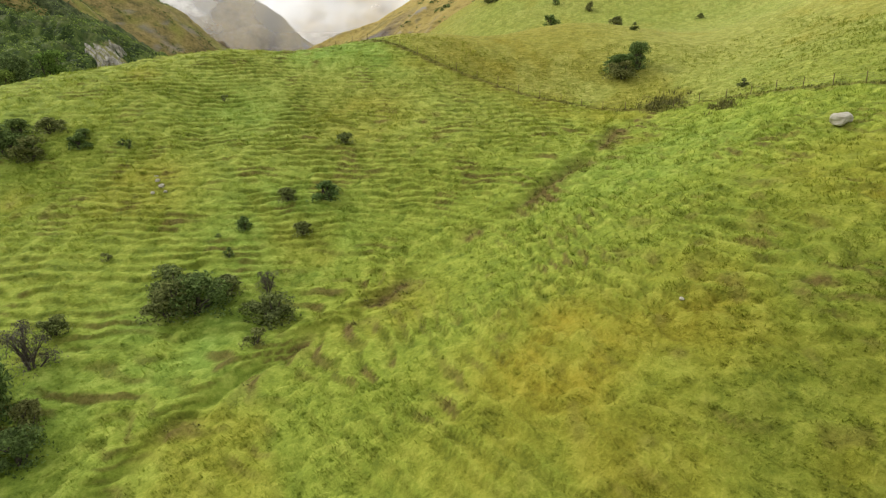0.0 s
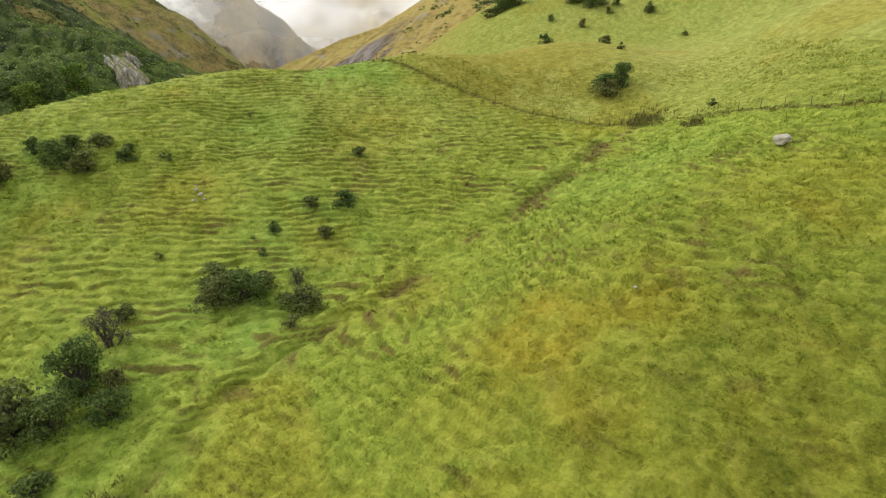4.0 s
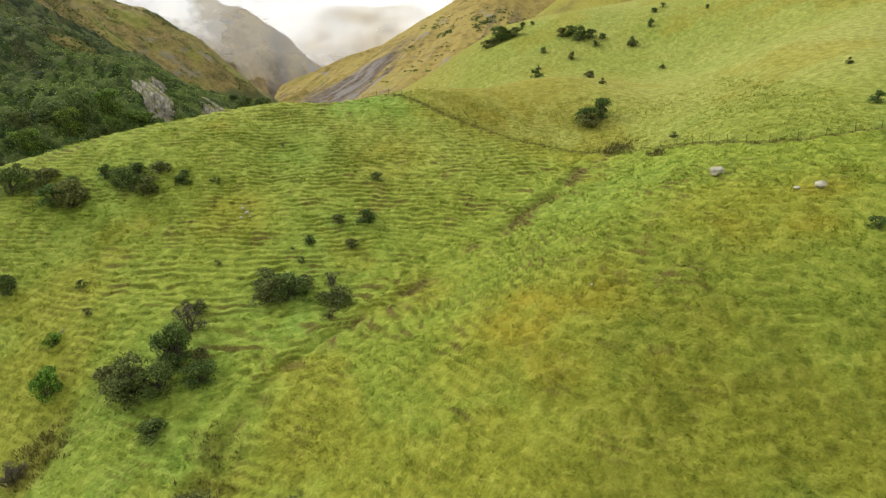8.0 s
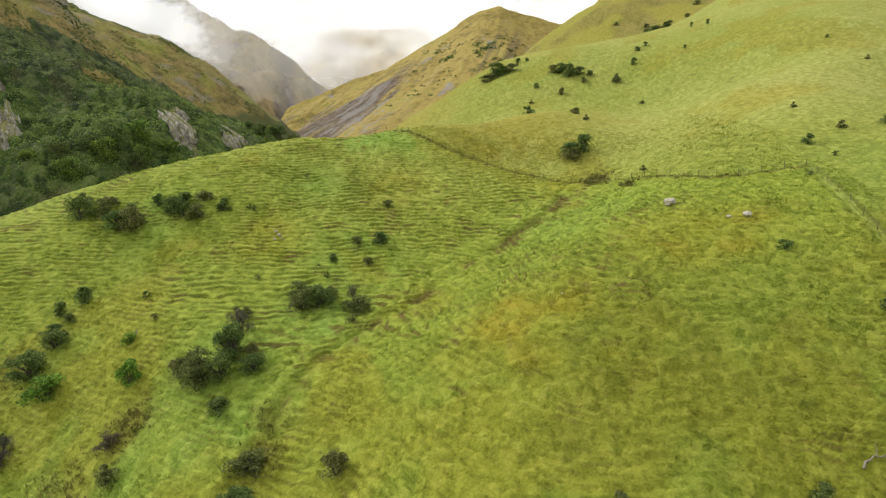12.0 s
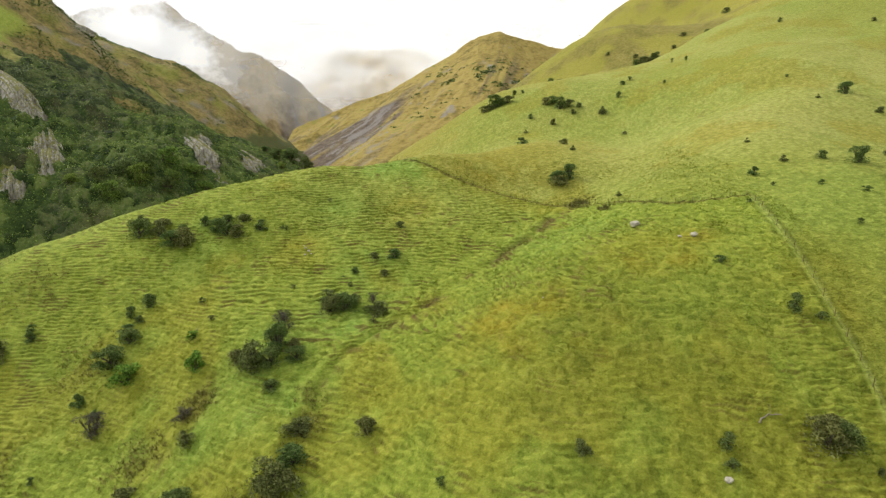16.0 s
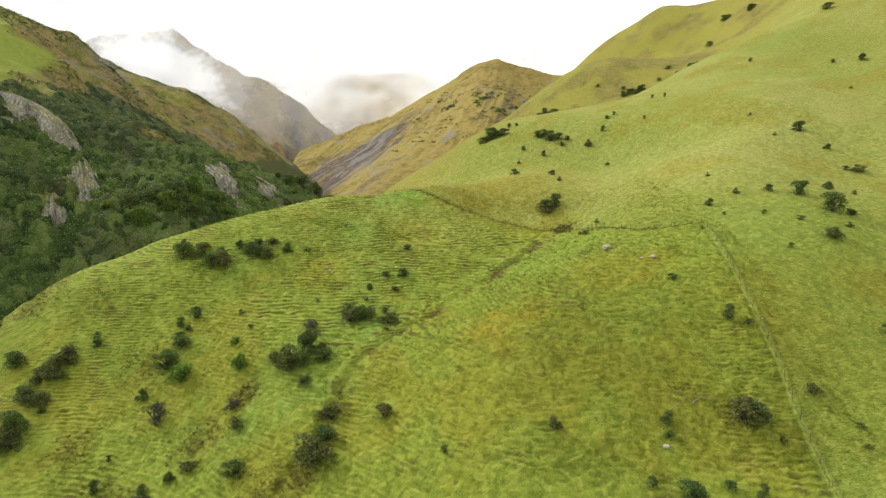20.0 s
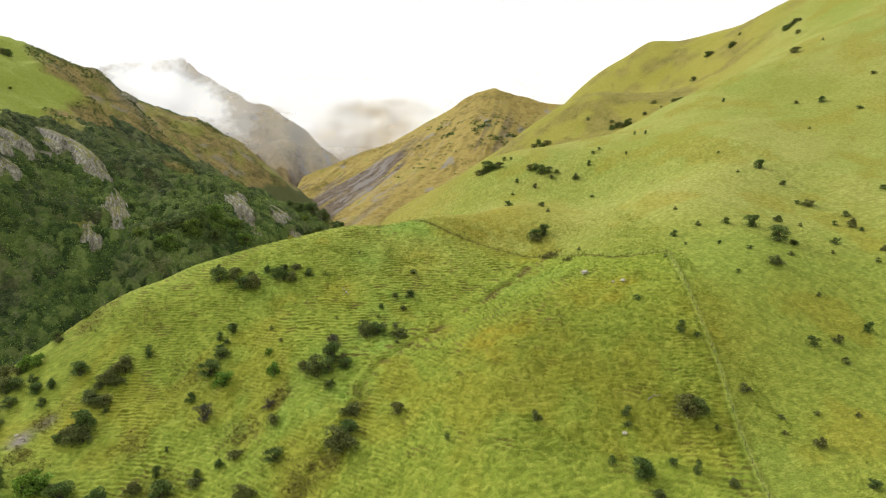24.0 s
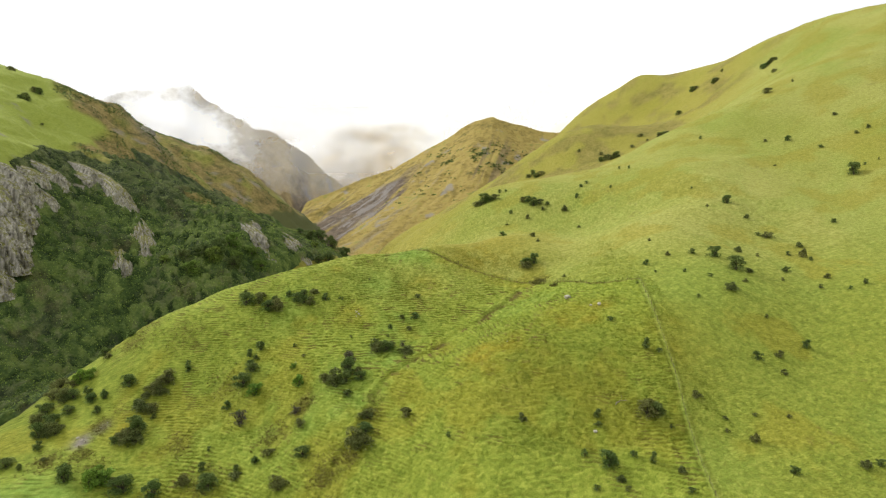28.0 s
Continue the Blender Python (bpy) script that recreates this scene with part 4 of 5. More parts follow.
def shrub(name, seed, count, leaf, lobes, tall, foliage, label, group, bare=0.0, kind="shrub"):
    """A many-stemmed hill shrub one metre wide, its base at the origin: stems, limbs and a ragged crown of leaf sprays."""
    rng = np.random.RandomState(seed)
    root = tagged(new(name), label, kind, group)
    heads = []
    for n in range(lobes):
        w, r = 2 * math.pi * (n + rng.uniform(-0.35, 0.35)) / lobes, rng.uniform(0.08, 0.36)
        heads.append((r * math.cos(w), r * math.sin(w), tall * rng.uniform(0.2, 0.8), rng.uniform(0.09, 0.22)))
    heads.append((rng.uniform(-0.06, 0.06), rng.uniform(-0.06, 0.06), tall * 0.78, 0.15))
    wood = []
    for x, y, z, r in heads:
        foot = rng.uniform(-0.05, 0.05, 2)
        mid = (0.45 * x + foot[0] + rng.uniform(-0.04, 0.04), 0.45 * y + foot[1] + rng.uniform(-0.04, 0.04), 0.5 * z)
        wood.append(tube([(foot[0], foot[1], -0.12), mid, (x, y, z)], (0.024, 0.016, 0.007)))
        for _ in range(4 if bare else 2):
            d = rng.normal(size=3)
            d = d / np.linalg.norm(d) * r * rng.uniform(0.7, 1.15)
            wood.append(tube([mid, (x + 0.4 * d[0], y + 0.4 * d[1], z + 0.3 * d[2]), (x + d[0], y + d[1], z + abs(d[2]))], (0.010, 0.006, 0.002), 4))
    pts, faces = joined(wood)
    part("trunk", raw_mesh("trunk", pts, faces, True), BARK, root, "grey twisted many-stemmed trunk")
    which = rng.randint(0, len(heads), count)
    head = np.array(heads)[which]
    d = rng.normal(size=(count, 3))
    d = d / np.linalg.norm(d, axis=1, keepdims=True)
    d[:, 2] = np.where(d[:, 2] < -0.55, -d[:, 2], d[:, 2])
    lump = 1 + 0.28 * np.sin(7 * d[:, 0] + 5 * d[:, 1] + which) * np.sin(6 * d[:, 2] + 3 * d[:, 0] + 2 * which)
    reach = head[:, 3] * lump * rng.uniform(0.45, 1.25, count) ** 0.6
    at = head[:, :3] + d * reach[:, None] * np.array([1.0, 1.0, 0.85])
    skirt = rng.uniform(size=count) < 0.16
    at[skirt, 2] = rng.uniform(0.0, 0.32, skirt.sum()) * tall
    at[skirt, :2] *= 1.25
    at[:, 2] = np.maximum(at[:, 2], 0.01)
    keep = rng.uniform(size=count) >= bare
    pts, faces = leaves(rng, at[keep], d[keep], leaf, slim=0.5 if bare else 1.0)
    part("crown", raw_mesh("crown", pts, faces), foliage, root)
    return root


BIG, MIDDLE, SMALL = 3.4, 1.9, 0.0


def planted(rows, makers, seed):
    rng = np.random.RandomState(seed)
    made = {}
    for x, y, width in rows:
        fit = [n for n, (least, make) in enumerate(makers) if least <= width]
        top = max(makers[n][0] for n in fit) if fit else min(least for least, make in makers)
        fit = [n for n, (least, make) in enumerate(makers) if least == top]
        n = fit[rng.randint(0, len(fit))]
        s = width * 1.22
        at, turn, scale = Vector((x, y, spot(x, y) - 0.03 * width)), Euler((0, 0, rng.uniform(0, 6.28))), Vector((s * rng.uniform(0.75, 1.3), s * rng.uniform(0.75, 1.2), s * rng.uniform(0.65, 1.1)))
        if n not in made:
            made[n] = makers[n][1]()
            made[n].matrix_basis = Matrix.LocRotScale(at, turn, scale)
        else:
            ob = copy_thing(made[n], Matrix.Translation(at))
            ob.matrix_basis = Matrix.LocRotScale(at, turn, scale)
    return made


def dark_kinds(group, seed):
    big = "large dark olive shrub with a dense ragged crown"
    mid = "dark green rounded hill shrub on the grass"
    small = "small dark shrub standing alone on the slope"
    return [(BIG, lambda: shrub("shrub", seed + 1, 3200, 0.034, 11, 0.90, LEAF_DARK, big, group)), (BIG, lambda: shrub("shrub", seed + 2, 3000, 0.034, 10, 0.74, LEAF_OLIVE, big, group)),
            (MIDDLE, lambda: shrub("shrub", seed + 3, 1400, 0.048, 8, 0.85, LEAF_DARK, mid, group)), (MIDDLE, lambda: shrub("shrub", seed + 4, 1300, 0.048, 7, 0.70, LEAF_OLIVE, mid, group)),
            (SMALL, lambda: shrub("shrub", seed + 5, 550, 0.07, 6, 0.95, LEAF_DARK, small, group)), (SMALL, lambda: shrub("shrub", seed + 6, 500, 0.07, 5, 0.75, LEAF_OLIVE, small, group))]


planted(SPUR_SHRUBS + SPUR_SHRUBS_2 + SPUR_SHRUBS_3, dark_kinds("shrubs on the spur", 300), 1)
planted(ROW_SHRUBS, dark_kinds("shrubs in rows on the spur", 310), 9)
planted(CREEK_SHRUBS, dark_kinds("shrubs by the creek", 315), 10)
planted(FACE_SHRUBS + FACE_SHRUBS_2, dark_kinds("shrubs on the open face", 320), 2)
planted(HILL_SHRUBS + HILL_SHRUBS_2, dark_kinds("shrubs on the hill behind the fence", 340), 3)
planted(HIGH_SHRUBS + HIGH_SHRUBS_2, dark_kinds("shrubs high on the hills", 360), 4)
planted(GREEN_SHRUBS, [(0.0, lambda: shrub("green_bush", 380, 1800, 0.045, 8, 0.75, LEAF_GREEN, "fresh bright green bush in a damp hollow", "green bushes"))], 5)
planted(GREY_SHRUBS, [(0.0, lambda: shrub("grey_shrub", 390, 2200, 0.03, 8, 0.95, LEAF_GREY, "half-dead grey shrub with bare tangled twigs", "grey shrubs", 0.08))], 6)


# ---- the scrub that clothes the far bank ----
def canopy_material():
    """Leafy canopy: each crown its own green, flecked with lit sprays and dark gaps."""
    m, n, k, p = node_material("canopy", 0.8)
    fine, patch = noise_node(n, k, 0.95, 7, 0.72), noise_node(n, k, 0.05, 4)
    tone = sums(n, k, "ADD", sums(n, k, "MULTIPLY", attribute(n, "crown"), 0.45), sums(n, k, "MULTIPLY", fine, 0.55))
    old = ramp(n, k, tone, [(0.32, (0.016, 0.026, 0.010)), (0.5, (0.06, 0.082, 0.030)), (0.70, (0.16, 0.185, 0.07))])
    young = ramp(n, k, tone, [(0.32, (0.018, 0.034, 0.008)), (0.5, (0.062, 0.102, 0.024)), (0.70, (0.165, 0.215, 0.055))])
    color = blend(n, k, attribute(n, "fresh"), old, young)
    color = blend(n, k, ramp(n, k, patch, [(0.58, (0, 0, 0)), (0.68, (0.4, 0.4, 0.4))]), color, ramp(n, k, fine, [(0.35, (0.07, 0.065, 0.03)), (0.65, (0.20, 0.17, 0.075))]))
    k.new(color, p.inputs["Base Color"])
    bumped(n, k, p, fine, 1.0, 0.9)
    return m


def canopy():
    xs, ys = np.arange(-275, -66, 0.72), np.concatenate([np.arange(40, 300, 0.72), np.arange(300, 520, 2.0)])
    x, y = np.meshgrid(xs, ys)
    z = height(x, y)
    cover = scrub_cover(x, y, z) * (1 - 0.9 * smooth_step(sward(x, y, SCREE, 95), 0.3, 0.6))
    big, which = crowns(x + 1.0 * ripple(x, y, 4, 301), y + 1.0 * ripple(x, y, 4, 302), 3.4, 303)
    low, other = crowns(x + 0.6 * ripple(x, y, 2, 304), y + 0.6 * ripple(x, y, 2, 305), 1.9, 307)
    tall = 0.7 + 1.1 * smooth_step(ripple(x, y, 23, 309), -0.4, 0.7)
    rise = 0.9 * low + 1.7 * big * tall + 0.5 * rough(x, y, 1.9, 311, 2)
    z = z + rise * smooth_step(cover, 0.25, 0.7) - 0.4 * (1 - smooth_step(cover, 0.2, 0.5))
    faces = grid_faces(len(xs), len(ys))
    keep = (cover.ravel()[faces] > 0.22).any(1)
    used, index = np.unique(faces[keep], return_inverse=True)
    mesh = raw_mesh("scrub", np.stack([x, y, z], -1).reshape(-1, 3)[used], index.reshape(-1, 4))
    mask(mesh, "crown", (0.65 * which + 0.35 * other).ravel()[used])
    fresh = 0.35 + 0.5 * rough(x, y, 16, 47, 4) + 0.5 * smooth_step(92 - z, -14, 22) - 0.35 * smooth_step(z, 84, 104)
    mask(mesh, "fresh", smooth_step(fresh - other, -0.15, 0.25).ravel()[used])
    mesh.materials.append(canopy_material())
    tagged(new("scrub", mesh), "dense dark native scrub on a steep bank", "scrub", kind="stuff")
    # loose sprays that break the outline of the crowns
    rng = np.random.RandomState(7)
    pool = np.flatnonzero((cover.ravel() > 0.5) & (np.abs(y.ravel() - 170) < 125))
    at = rng.choice(pool, 90000)
    centres = np.stack([x, y, z], -1).reshape(-1, 3)[at] + rng.normal(size=(len(at), 3)) * np.array([0.4, 0.4, 0.22])
    tint = np.clip(fresh, 0, 1).ravel()[at] > rng.uniform(0.2, 0.9, len(at))
    for name, label, leaf, chosen in (("scrub_sprays", "leafy twigs of dark scrub on a steep bank", LEAF_SCRUB, ~tint), ("scrub_fresh", "fresher green scrub and ferns in damp ground", LEAF_FRESH, tint)):
        pts, faces = leaves(rng, centres[chosen], np.tile((0.0, 0.0, 1.0), (chosen.sum(), 1)), 0.40, 0.9)
        sprays = raw_mesh(name, pts, faces)
        sprays.materials.append(leaf)
        tagged(new(name, sprays), label, "scrub", kind="stuff")


canopy()


def strewn(seed, tries):
    rng = np.random.RandomState(seed)
    x, y = rng.uniform(-400, -80, tries), rng.uniform(60, 600, tries)
    z = height(x, y)
    bank = smooth_step(creek_x(y) - x, 4, 20) * (1 - scrub_cover(x, y, z))
    ok = rng.uniform(size=tries) < bank * (1 - pasture(x, y)) * smooth_step(rough(x, y, 26, 45, 4), -0.3, 0.6)
    x, y, z = x[ok], y[ok], z[ok]
    size, per = 0.35 + 1.3 * rng.uniform(size=len(x)) ** 3, 10
    d = rng.normal(size=(len(x), per, 3))
    d = d / np.linalg.norm(d, axis=2, keepdims=True)
    d[..., 2] = np.abs(d[..., 2])
    at = np.stack([x, y, z], -1)[:, None] + d * size[:, None, None] * rng.uniform(0.5, 1.1, (len(x), per, 1))
    return at.reshape(-1, 3), d.reshape(-1, 3), rng


at, out, rng = strewn(11, 70000)
pts, faces = leaves(rng, at, out, 0.45, 0.7)
mesh = raw_mesh("low_scrub", pts, faces)
mesh.materials.append(LEAF_SCRUB)
tagged(new("low_scrub", mesh), "low scrub strewn over a tawny hillside", "scrub", kind="stuff")


def hill_scrub(seed, count):
    """Dark bushes in loose bands across the brown hill."""
    rng = np.random.RandomState(seed)
    x, y, z, u, v = hill_rows
    weight = np.exp(-(((v - 0.22 - 0.3 * (u - 0.5)) / 0.06) ** 2)) * smooth_step(u, 0.36, 0.44) * (1 - smooth_step(u, 0.7, 0.8)) + 0.10 * smooth_step(v, 0.04, 0.1) * (1 - smooth_step(v, 0.45, 0.6)) * smooth_step(u, 0.3, 0.4)
    weight = weight * smooth_step(rough(x, y, 22, seed, 3), 0.0, 0.5)
    at = rng.choice(len(x), count, p=weight / weight.sum())
    size, per = 0.8 + 2.4 * rng.uniform(size=count) ** 2, 14
    d = rng.normal(size=(count, per, 3))
    d = d / np.linalg.norm(d, axis=2, keepdims=True) * np.array([1.5, 1.0, 0.8])
    d[..., 2] = np.abs(d[..., 2])
    at = np.stack([x, y, z], -1)[at][:, None] + d * size[:, None, None] * rng.uniform(0.5, 1.1, (count, per, 1))
    return leaves(rng, at.reshape(-1, 3), d.reshape(-1, 3), 1.0, 0.7)


pts, faces = hill_scrub(17, 420)
mesh = raw_mesh("hill_scrub", pts, faces)
mesh.materials.append(LEAF_SCRUB)
tagged(new("hill_scrub", mesh), "dark bushes scattered over a tawny hill", "scrub", kind="stuff")

TREES = [(-127, 170, 9), (-133, 157, 9), (-117, 174, 8), (-126, 176, 9), (-122, 186, 10), (-117, 180, 8), (-134, 172, 8), (-113, 192, 8), (-140, 165, 7), (-107, 186, 7), (-146, 158, 7), (-83, 228, 7), (-78, 236, 8), (-72, 246, 7), (-88, 240, 6), (-92, 270, 10), (-86, 285, 11), (-80, 300, 10), (-96, 255, 9), (-100, 280, 9), (-75, 318, 10), (-104, 262, 8), (-70, 332, 9)]
planted(TREES, [(0.0, lambda: shrub("tree", 401, 4200, 0.032, 15, 1.05, LEAF_SCRUB, "dark bushy native tree below the cliffs", "trees by the creek", kind="tree")),
                (0.0, lambda: shrub("tree", 402, 4000, 0.032, 14, 0.95, LEAF_FRESH, "fresh green bushy native tree below the cliffs", "trees by the creek", kind="tree"))], 8)


# ---- rock ----
def rock_mesh(name, seed, detail, squash, jag, facets):
    """A broken boulder one metre wide: strata and facets cut into a lump."""
    rng = np.random.RandomState(seed)
    bm = bmesh.new()
    bmesh.ops.create_icosphere(bm, subdivisions=detail, radius=0.5)
    cuts = rng.normal(size=(facets, 3))
    cuts = cuts / np.linalg.norm(cuts, axis=1, keepdims=True)
    deep = rng.uniform(0.30, 0.46, facets)
    co = np.array([v.co[:] for v in bm.verts])
    for c, d in zip(cuts, deep):
        over = co @ c - d
        co = co - np.maximum(over, 0)[:, None] * c * 0.92
    u = co * np.array([1, 1, squash])
    shift = jag * (rough(co[:, 0] * 9 + seed, co[:, 2] * 16 + co[:, 1] * 7, 1.6, seed, 4))
    u = u * (1 + shift)[:, None]
    for v, p in zip(bm.verts, u):
        v.co = p
    mesh = bpy.data.meshes.new(name)
    bm.to_mesh(mesh)
    bm.free()
    return mesh


def boulder(x, y, size, seed, label, sink=0.12):
    mesh = rock_mesh("boulder", seed, 3, 0.62, 0.10, 9)
    mesh.materials.append(BOULDER)
    ob = tagged(new("boulder", mesh), label, "rock", "boulders")
    ob.matrix_basis = Matrix.LocRotScale((x, y, spot(x, y) + (0.31 - sink) * size), Euler((0, 0, seed)), (size, size * 0.8, size))
    return ob


boulder(37.3, 54.0, 2.3, 51, "large pale grey boulder in the grass")
boulder(45.0, 43.4, 1.6, 52, "pale flat boulder on the brow")
boulder(42.6, 44.0, 0.8, 53, "small grey stone beside a boulder")
boulder(33.1, 0.8, 1.3, 54, "pale stone low on the face")
boulder(15.3, 33.7, 0.38, 55, "small grey stone in the grass")
for n, (x, y, s) in enumerate([(-34.8, 69.2, 0.7), (-33.9, 68.3, 0.9), (-34.6, 67.2, 0.6), (-33.2, 67.6, 0.5), (-35.4, 70.3, 0.6)]):
    boulder(x, y, s, 60 + n, "small pinkish-grey stone in a bare patch")
for n, (x, y, s) in enumerate([(-109, 26.5, 1.1), (-107.2, 25.4, 0.8), (-103, 31, 0.7), (-106, 24.5, 0.6)]):
    boulder(x, y, s, 70 + n, "broken grey rock in a worn patch of ground", 0.26)

CRAGS = [(-207, 137, 28, 34), (-201, 129, 18, 26), (-198, 119, 26, 28), (-210, 152, 20, 26), (-214, 183, 16, 20), (-206, 204, 16, 19), (-196, 201, 17, 22), (-188, 195, 15, 20), (-182, 190, 11, 14), (-166, 172, 14, 18),
         (-159, 163, 12, 16), (-162, 147, 11, 14), (-113, 208, 15, 20), (-103, 197, 12, 17), (-97, 226, 14, 18), (-89, 218, 10, 13), (-252, 354, 16, 9), (-214, 168, 13, 16), (-195, 110, 18, 20), (-205, 160, 12, 15), (-120, 222, 10, 12)]


def crag(x, y, wide, tall, seed):
    """A fluted rock face that stands out of the slope, widest at its foot and running back into the hill at its top."""
    fall = Vector((swells(x - 4, y) - swells(x + 4, y), swells(x, y - 4) - swells(x, y + 4)))
    steep = fall.length / 8
    fall.normalize()
    u, v = np.meshgrid(np.linspace(-1, 1, 44), np.linspace(0, 1, 30))
    flute = 1 - np.abs(ripple(u * 3.2 + 0.5 * v + seed, v * 0.7 + seed, 0.55, seed)) * 1.6 - 0.7 * np.abs(ripple(u * 9 + 0.8 * v, v * 1.1 + seed, 0.6, seed + 1))
    block = np.round(3 * ripple(u * 2 + seed, v * 3, 0.8, seed + 3)) / 3
    crown = 1 - 0.45 * np.abs(u) ** 1.6 - 0.25 * np.abs(ripple(u * 4, 0 * v + seed, 1.0, seed + 5))
    front = 0.30 * wide * np.sqrt(np.clip(1 - u * u, 0, 1)) * (1 - 0.35 * v)
    outward = front + 0.10 * wide * flute * (1 - u * u) + 0.05 * wide * block + 0.05 * wide * rough(u * wide, v * tall, 2.2, seed + 7, 4)
    up = v * tall * crown
    outward = outward - (0.25 * v + 0.75 * v**4) * tall * crown / max(0.3, steep) - 0.10 * wide
    across = u * 0.5 * wide * (1 + 0.06 * ripple(v * 5, u * 2, 1, seed + 9))
    px = x + fall.x * outward - fall.y * across
    py = y + fall.y * outward + fall.x * across
    pz = spot(x, y) - 0.10 * tall + up
    mesh = raw_mesh("crag", np.stack([px, py, pz], -1).reshape(-1, 3), grid_faces(44, 30))
    mesh.materials.append(CRAG)
    return tagged(new("crag", mesh), "grey cracked rock face breaking through scrub", "rock face", "rock faces")


for n, row in enumerate(CRAGS):
    crag(*row, 80 + n)


# ---- stock fence ----
def stock_fence():
    root = tagged(new("fence"), "wire stock fence with weathered wooden posts", "fence")
    line = [Vector((x, y)) for x, y in FENCE + FENCE_DOWN[1:]]
    stakes, rest = [], 0.0
    for a, b in zip(line, line[1:]):
        d = (b - a).length
        while rest < d:
            stakes.append(a.lerp(b, rest / d))
            rest += 3.6
        rest -= d
    bm = bmesh.new()
    bmesh.ops.create_cone(bm, segments=8, radius1=0.05, radius2=0.045, depth=1.7, cap_ends=True)
    bmesh.ops.bevel(bm, geom=[e for e in bm.edges if abs(e.verts[0].co.z - e.verts[1].co.z) < 0.01 and e.verts[0].co.z > 0], offset=0.014, segments=1, affect="EDGES")
    post = bpy.data.meshes.new("post")
    bm.to_mesh(post)
    bm.free()
    post.materials.append(POST)
    tops = []
    rng = np.random.RandomState(9)
    for p in stakes:
        z = spot(p.x, p.y)
        ob = new("post", post)
        ob.parent = root
        ob.matrix_basis = pose(p.x, p.y, z + 0.45, rng.uniform(-3, 3), rng.uniform(-3, 3), rng.uniform(0, 90))
        tops.append((p.x, p.y, z))
    for up in (0.3, 0.55, 0.8, 1.05):
        pts, faces = tube([(x, y, z + up) for x, y, z in tops], [0.006] * len(tops), 4)
        part("wire", raw_mesh("wire", pts, faces), WIRE, root)
    return root


stock_fence()


# ---- grass and fern ----
RUSHES = (33.9, 88.4, 37.7, 77.5)  # two clumps by the fence: x, y, x, y


def tufts(name, label, material, seed, tries, x0, x1, y0, y1, keep, tall, blades, flop=0.7, broad=0.16):
    rng = np.random.RandomState(seed)
    x, y = rng.uniform(x0, x1, tries), rng.uniform(y0, y1, tries)
    ok = rng.uniform(size=tries) < keep(x, y)
    x, y = x[ok], y[ok]
    z = height(x, y)
    n = len(x)
    h = tall * rng.uniform(0.5, 1.4, n)
    fall = np.arctan2(swells(x, y) - swells(x, y + 0.5), swells(x, y) - swells(x + 0.5, y))
    w = fall[:, None] + rng.normal(size=(n, blades)) * (1.0 if flop > 1 else 2.5)
    lean = flop * rng.uniform(0.35, 1.0, (n, blades)) * h[:, None]
    foot = np.stack([x, y, z - 0.02], -1)[:, None] + 0.5 * h[:, None, None] * rng.normal(size=(n, blades, 3)) * np.array([1, 1, 0])
    side = broad * h[:, None, None] * np.stack([-np.sin(w), np.cos(w), 0 * w], -1)
    rise = np.repeat(h[:, None], blades, 1) - (lean * 0.4 if flop > 1 else 0)
    tip = foot + np.stack([lean * np.cos(w), lean * np.sin(w), rise], -1)
    pts = np.stack([foot + side, foot - side, tip], 2).reshape(-1, 3)
    mesh = raw_mesh(name, pts, np.arange(len(pts)).reshape(-1, 3))
    mesh.materials.append(material)
    return tagged(new(name, mesh), label, "grass", kind="stuff")


def tussocks(seed, tries):
    """Blades of the grazed sward, in tussocks that lie over down the slope."""
    rng = np.random.RandomState(seed)
    x, y = rng.uniform(-78, 66, tries), rng.uniform(-4, 112, tries)
    far = np.hypot(x, y + 10)
    keep = (rng.uniform(size=tries) < np.interp(far, [20, 60, 110, 150], [1.0, 0.75, 0.35, 0.12])) & (off_line(x, y, GULLY)[0] > 0.5) & (off_line(x, y, FENCE_DOWN)[0] > 0.6)
    x, y = x[keep], y[keep]
    n, blades = len(x), 6
    tall = np.interp(far[keep], [20, 120], [0.20, 0.32]) * rng.uniform(0.5, 1.35, n) * (1 + 0.35 * ripple(x, y, 4.1, 58))
    slope_x, slope_y = swells(x + 0.5, y) - swells(x - 0.5, y), swells(x, y + 0.5) - swells(x, y - 0.5)
    w = np.arctan2(-slope_y, -slope_x)[:, None] + rng.normal(size=(n, blades)) * 1.1
    lean = tall[:, None] * rng.uniform(0.4, 1.3, (n, blades))
    bx = x[:, None] + 0.55 * tall[:, None] * rng.normal(size=(n, blades))
    by = y[:, None] + 0.55 * tall[:, None] * rng.normal(size=(n, blades))
    bz = height(x, y)[:, None] + slope_x[:, None] * (bx - x[:, None]) + slope_y[:, None] * (by - y[:, None]) - 0.05
    foot = np.stack([bx, by, bz], -1)
    side = 0.15 * tall[:, None, None] * np.stack([-np.sin(w), np.cos(w), 0 * w], -1)
    tip = foot + np.stack([lean * np.cos(w), lean * np.sin(w), np.repeat(tall[:, None], blades, 1) * rng.uniform(0.5, 1.1, (n, blades))], -1)
    pts = np.stack([foot + side, foot - side, tip], 2)
    mesh = raw_mesh("tussock_grass", pts.reshape(-1, 3), np.arange(n * blades * 3).reshape(-1, 3))
    mesh.materials.append(TURF_BLADES)
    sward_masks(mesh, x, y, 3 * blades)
    mesh.attributes["lit_pale"].data.foreach_set("value", np.repeat(rng.uniform(0.2, 1.0, n * blades), 3).astype(np.float32))
    return tagged(new("tussock_grass", mesh), "tussocks of uneven green grass on the grazed hillside", "grass", kind="stuff")


tussocks(25, 100000)

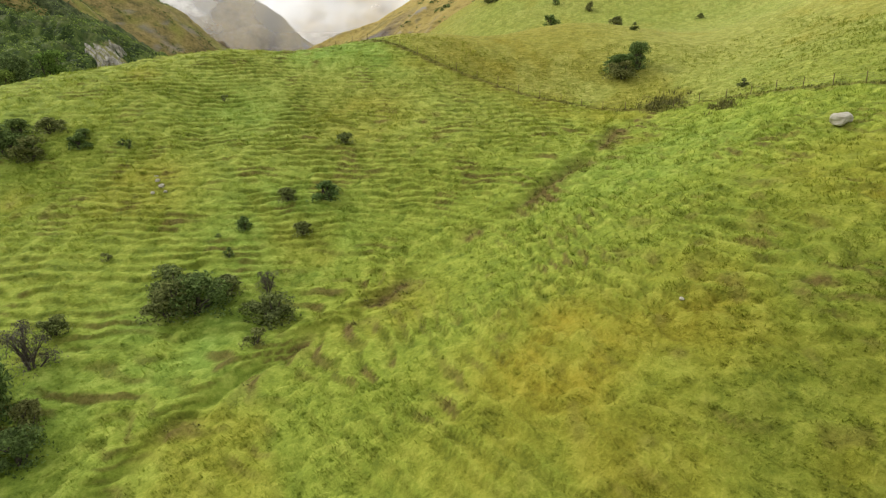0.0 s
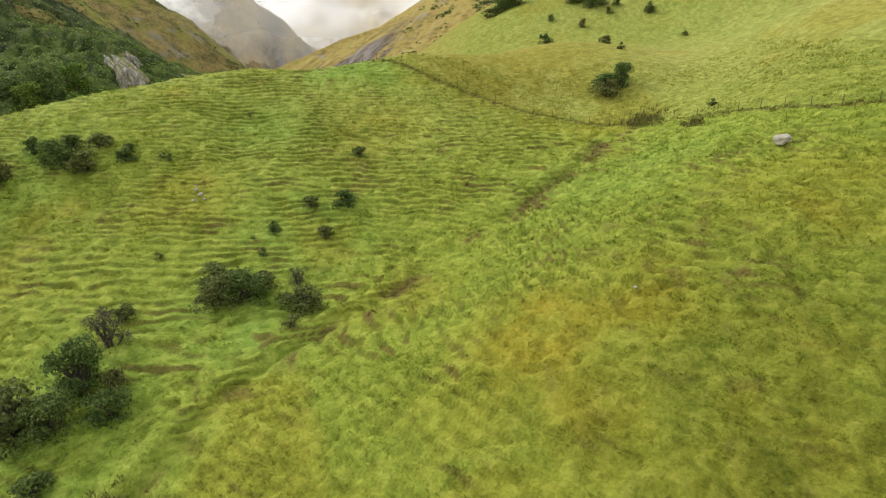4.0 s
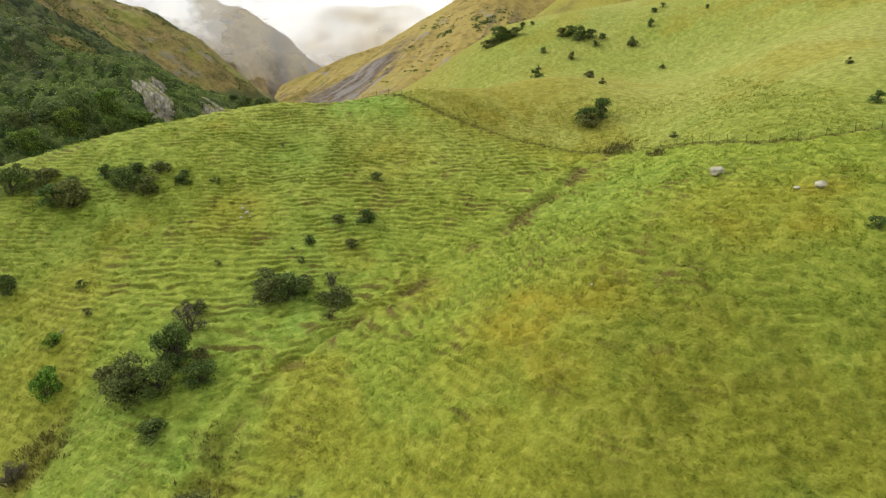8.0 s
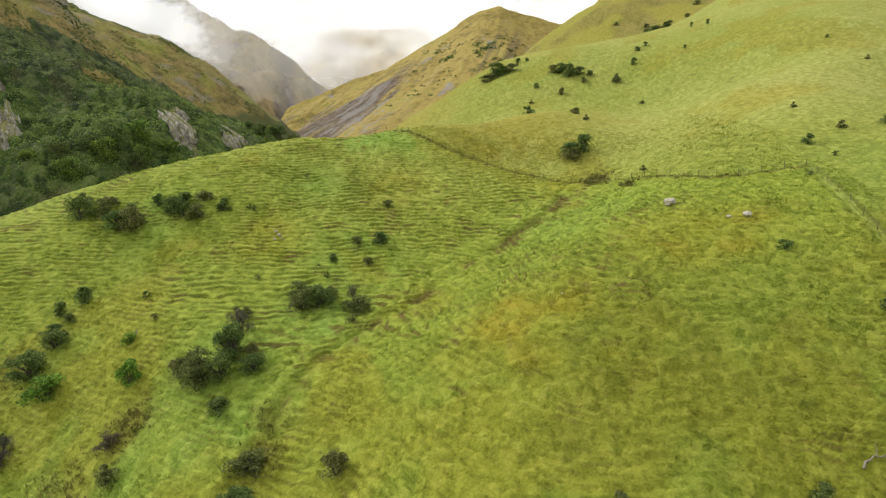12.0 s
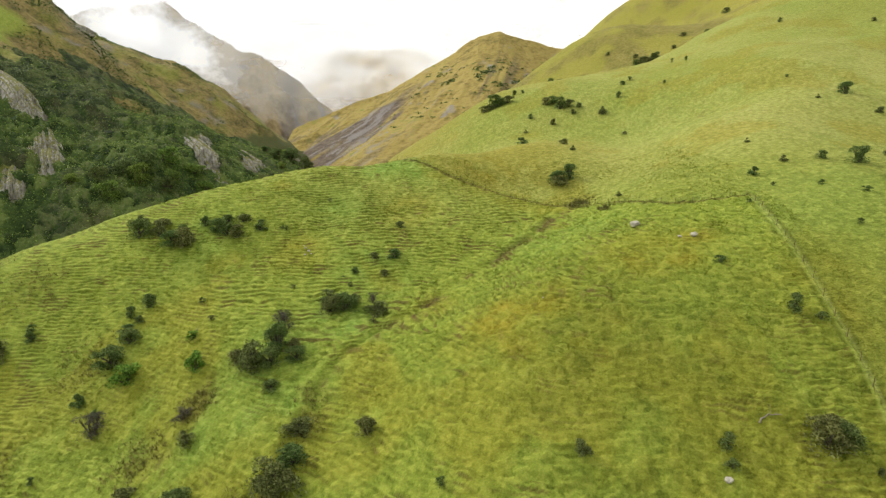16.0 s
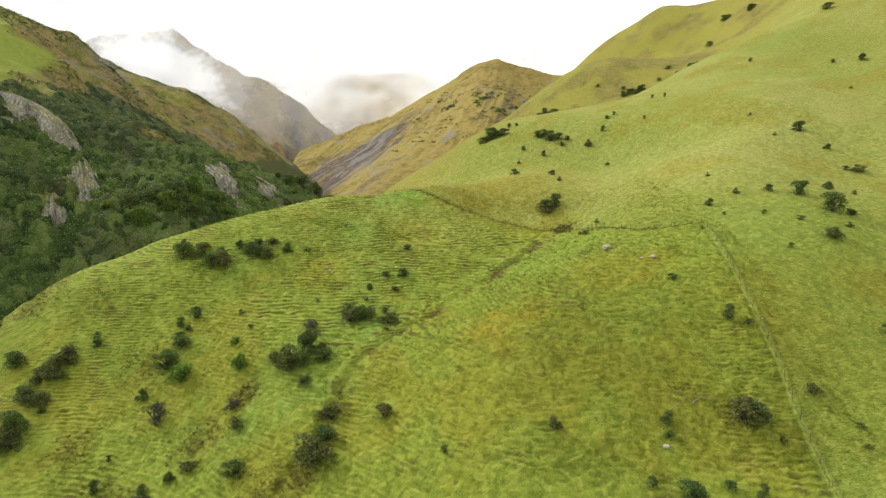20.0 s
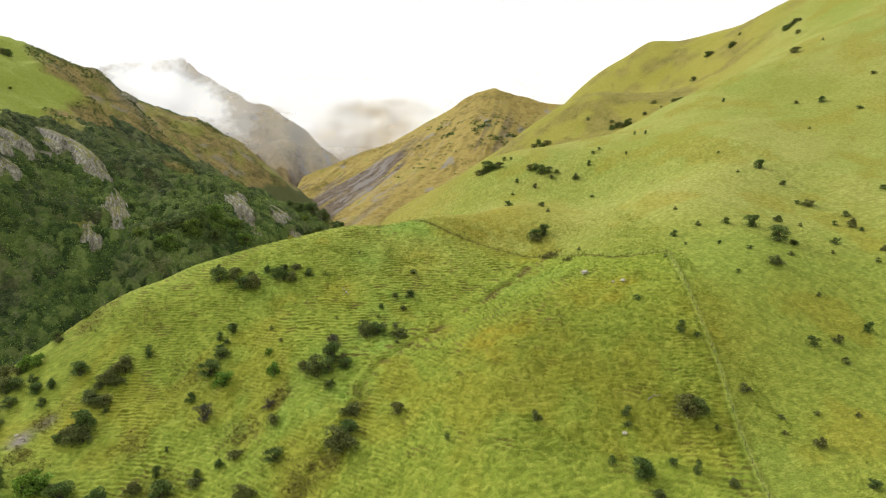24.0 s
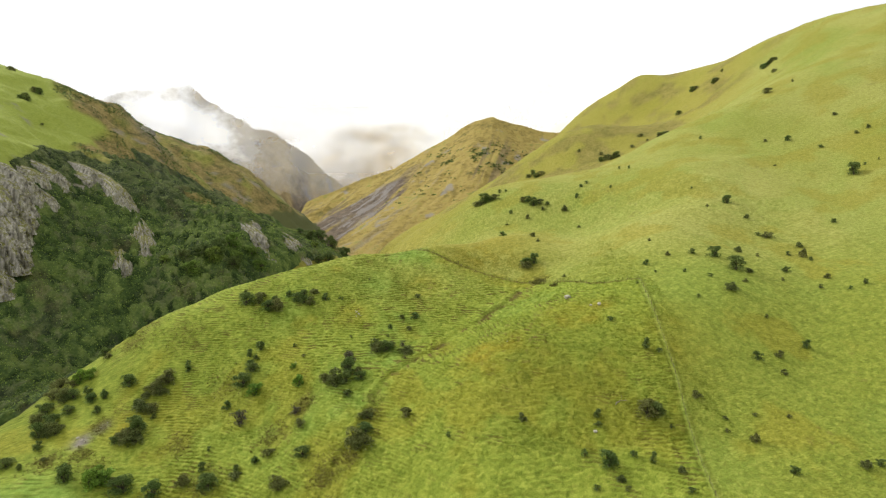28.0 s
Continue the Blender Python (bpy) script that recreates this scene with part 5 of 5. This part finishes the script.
tufts("rank_grass", "rank seeding grass along the fence", LEAF_FERN, 22, 60000, -40, 64, 50, 122, lambda x, y: 0.6 * np.exp(-((off_line(x, y, FENCE)[0] / 0.45) ** 2)), 0.26, 6)


def by_fence(x, y):
    return 0.9 * (np.exp(-((np.hypot(x - RUSHES[0], y - RUSHES[1]) / 2.4) ** 2)) + np.exp(-((np.hypot(x - RUSHES[2], y - RUSHES[3]) / 1.5) ** 2)))


tufts("rushes", "brown rushes in the dip beside the fence", LEAF_FERN, 26, 9000, 24, 50, 74, 100, by_fence, 0.5, 7, 0.8, 0.12)


def by_gully(x, y):
    gap, side = off_line(x, y, GULLY)
    return np.exp(-((gap / np.where(side > 0, 2.2, 0.9)) ** 2)) * smooth_step(ripple(x, y, 2.6, 91) + 0.7 * ripple(x, y, 9, 94), 0.0, 0.7) * (0.3 + 0.7 * smooth_step(y, 0, 40))


tufts("bracken", "brown bracken and rushes in the gully", LEAF_FERN, 23, 22000, -44, 36, -10, 92, by_gully, 0.34, 8, 1.2, 0.14)


def ferny(x, y):
    return sward(x, y, FERNY, 98)


tufts("fern_patches", "brown fern and rushes in worn patches of the spur", LEAF_FERN, 24, 60000, -125, -18, 0, 66, ferny, 0.36, 7, 1.0, 0.14)


# ---- dead wood ----
def dead_branch(x, y, long, turn, seed):
    rng = np.random.RandomState(seed)
    root = tagged(new("dead_branch"), "bleached dead branch lying in the grass", "branch", "dead branches")
    root.location = (x, y, spot(x, y))

    def at(s, side, up):
        px, py = s * math.cos(turn) - side * math.sin(turn), s * math.sin(turn) + side * math.cos(turn)
        return (px, py, spot(x + px, y + py) - spot(x, y) + up)

    pts, faces = joined([tube([at(long * (n / 5 - 0.5), rng.uniform(-0.08, 0.08) * long, 0.10 + 0.05 * n) for n in range(6)], (0.13, 0.12, 0.10, 0.08, 0.06, 0.03), 8)])
    part("limb", raw_mesh("limb", pts, faces, True), DEADWOOD, root)
    for n in range(4):
        s, side = long * rng.uniform(-0.2, 0.45), rng.choice((-1, 1))
        pts, faces = joined([tube([at(s, 0, 0.15), at(s + 0.15 * long, side * 0.16 * long, 0.4), at(s + 0.22 * long, side * 0.3 * long, 0.65)], (0.05, 0.035, 0.012), 5)])
        part("twig", raw_mesh("twig", pts, faces, True), DEADWOOD, root)
    return root


dead_branch(40.8, 7.3, 2.6, 0.3, 31)
dead_branch(-50, 42, 2.0, 1.2, 32)
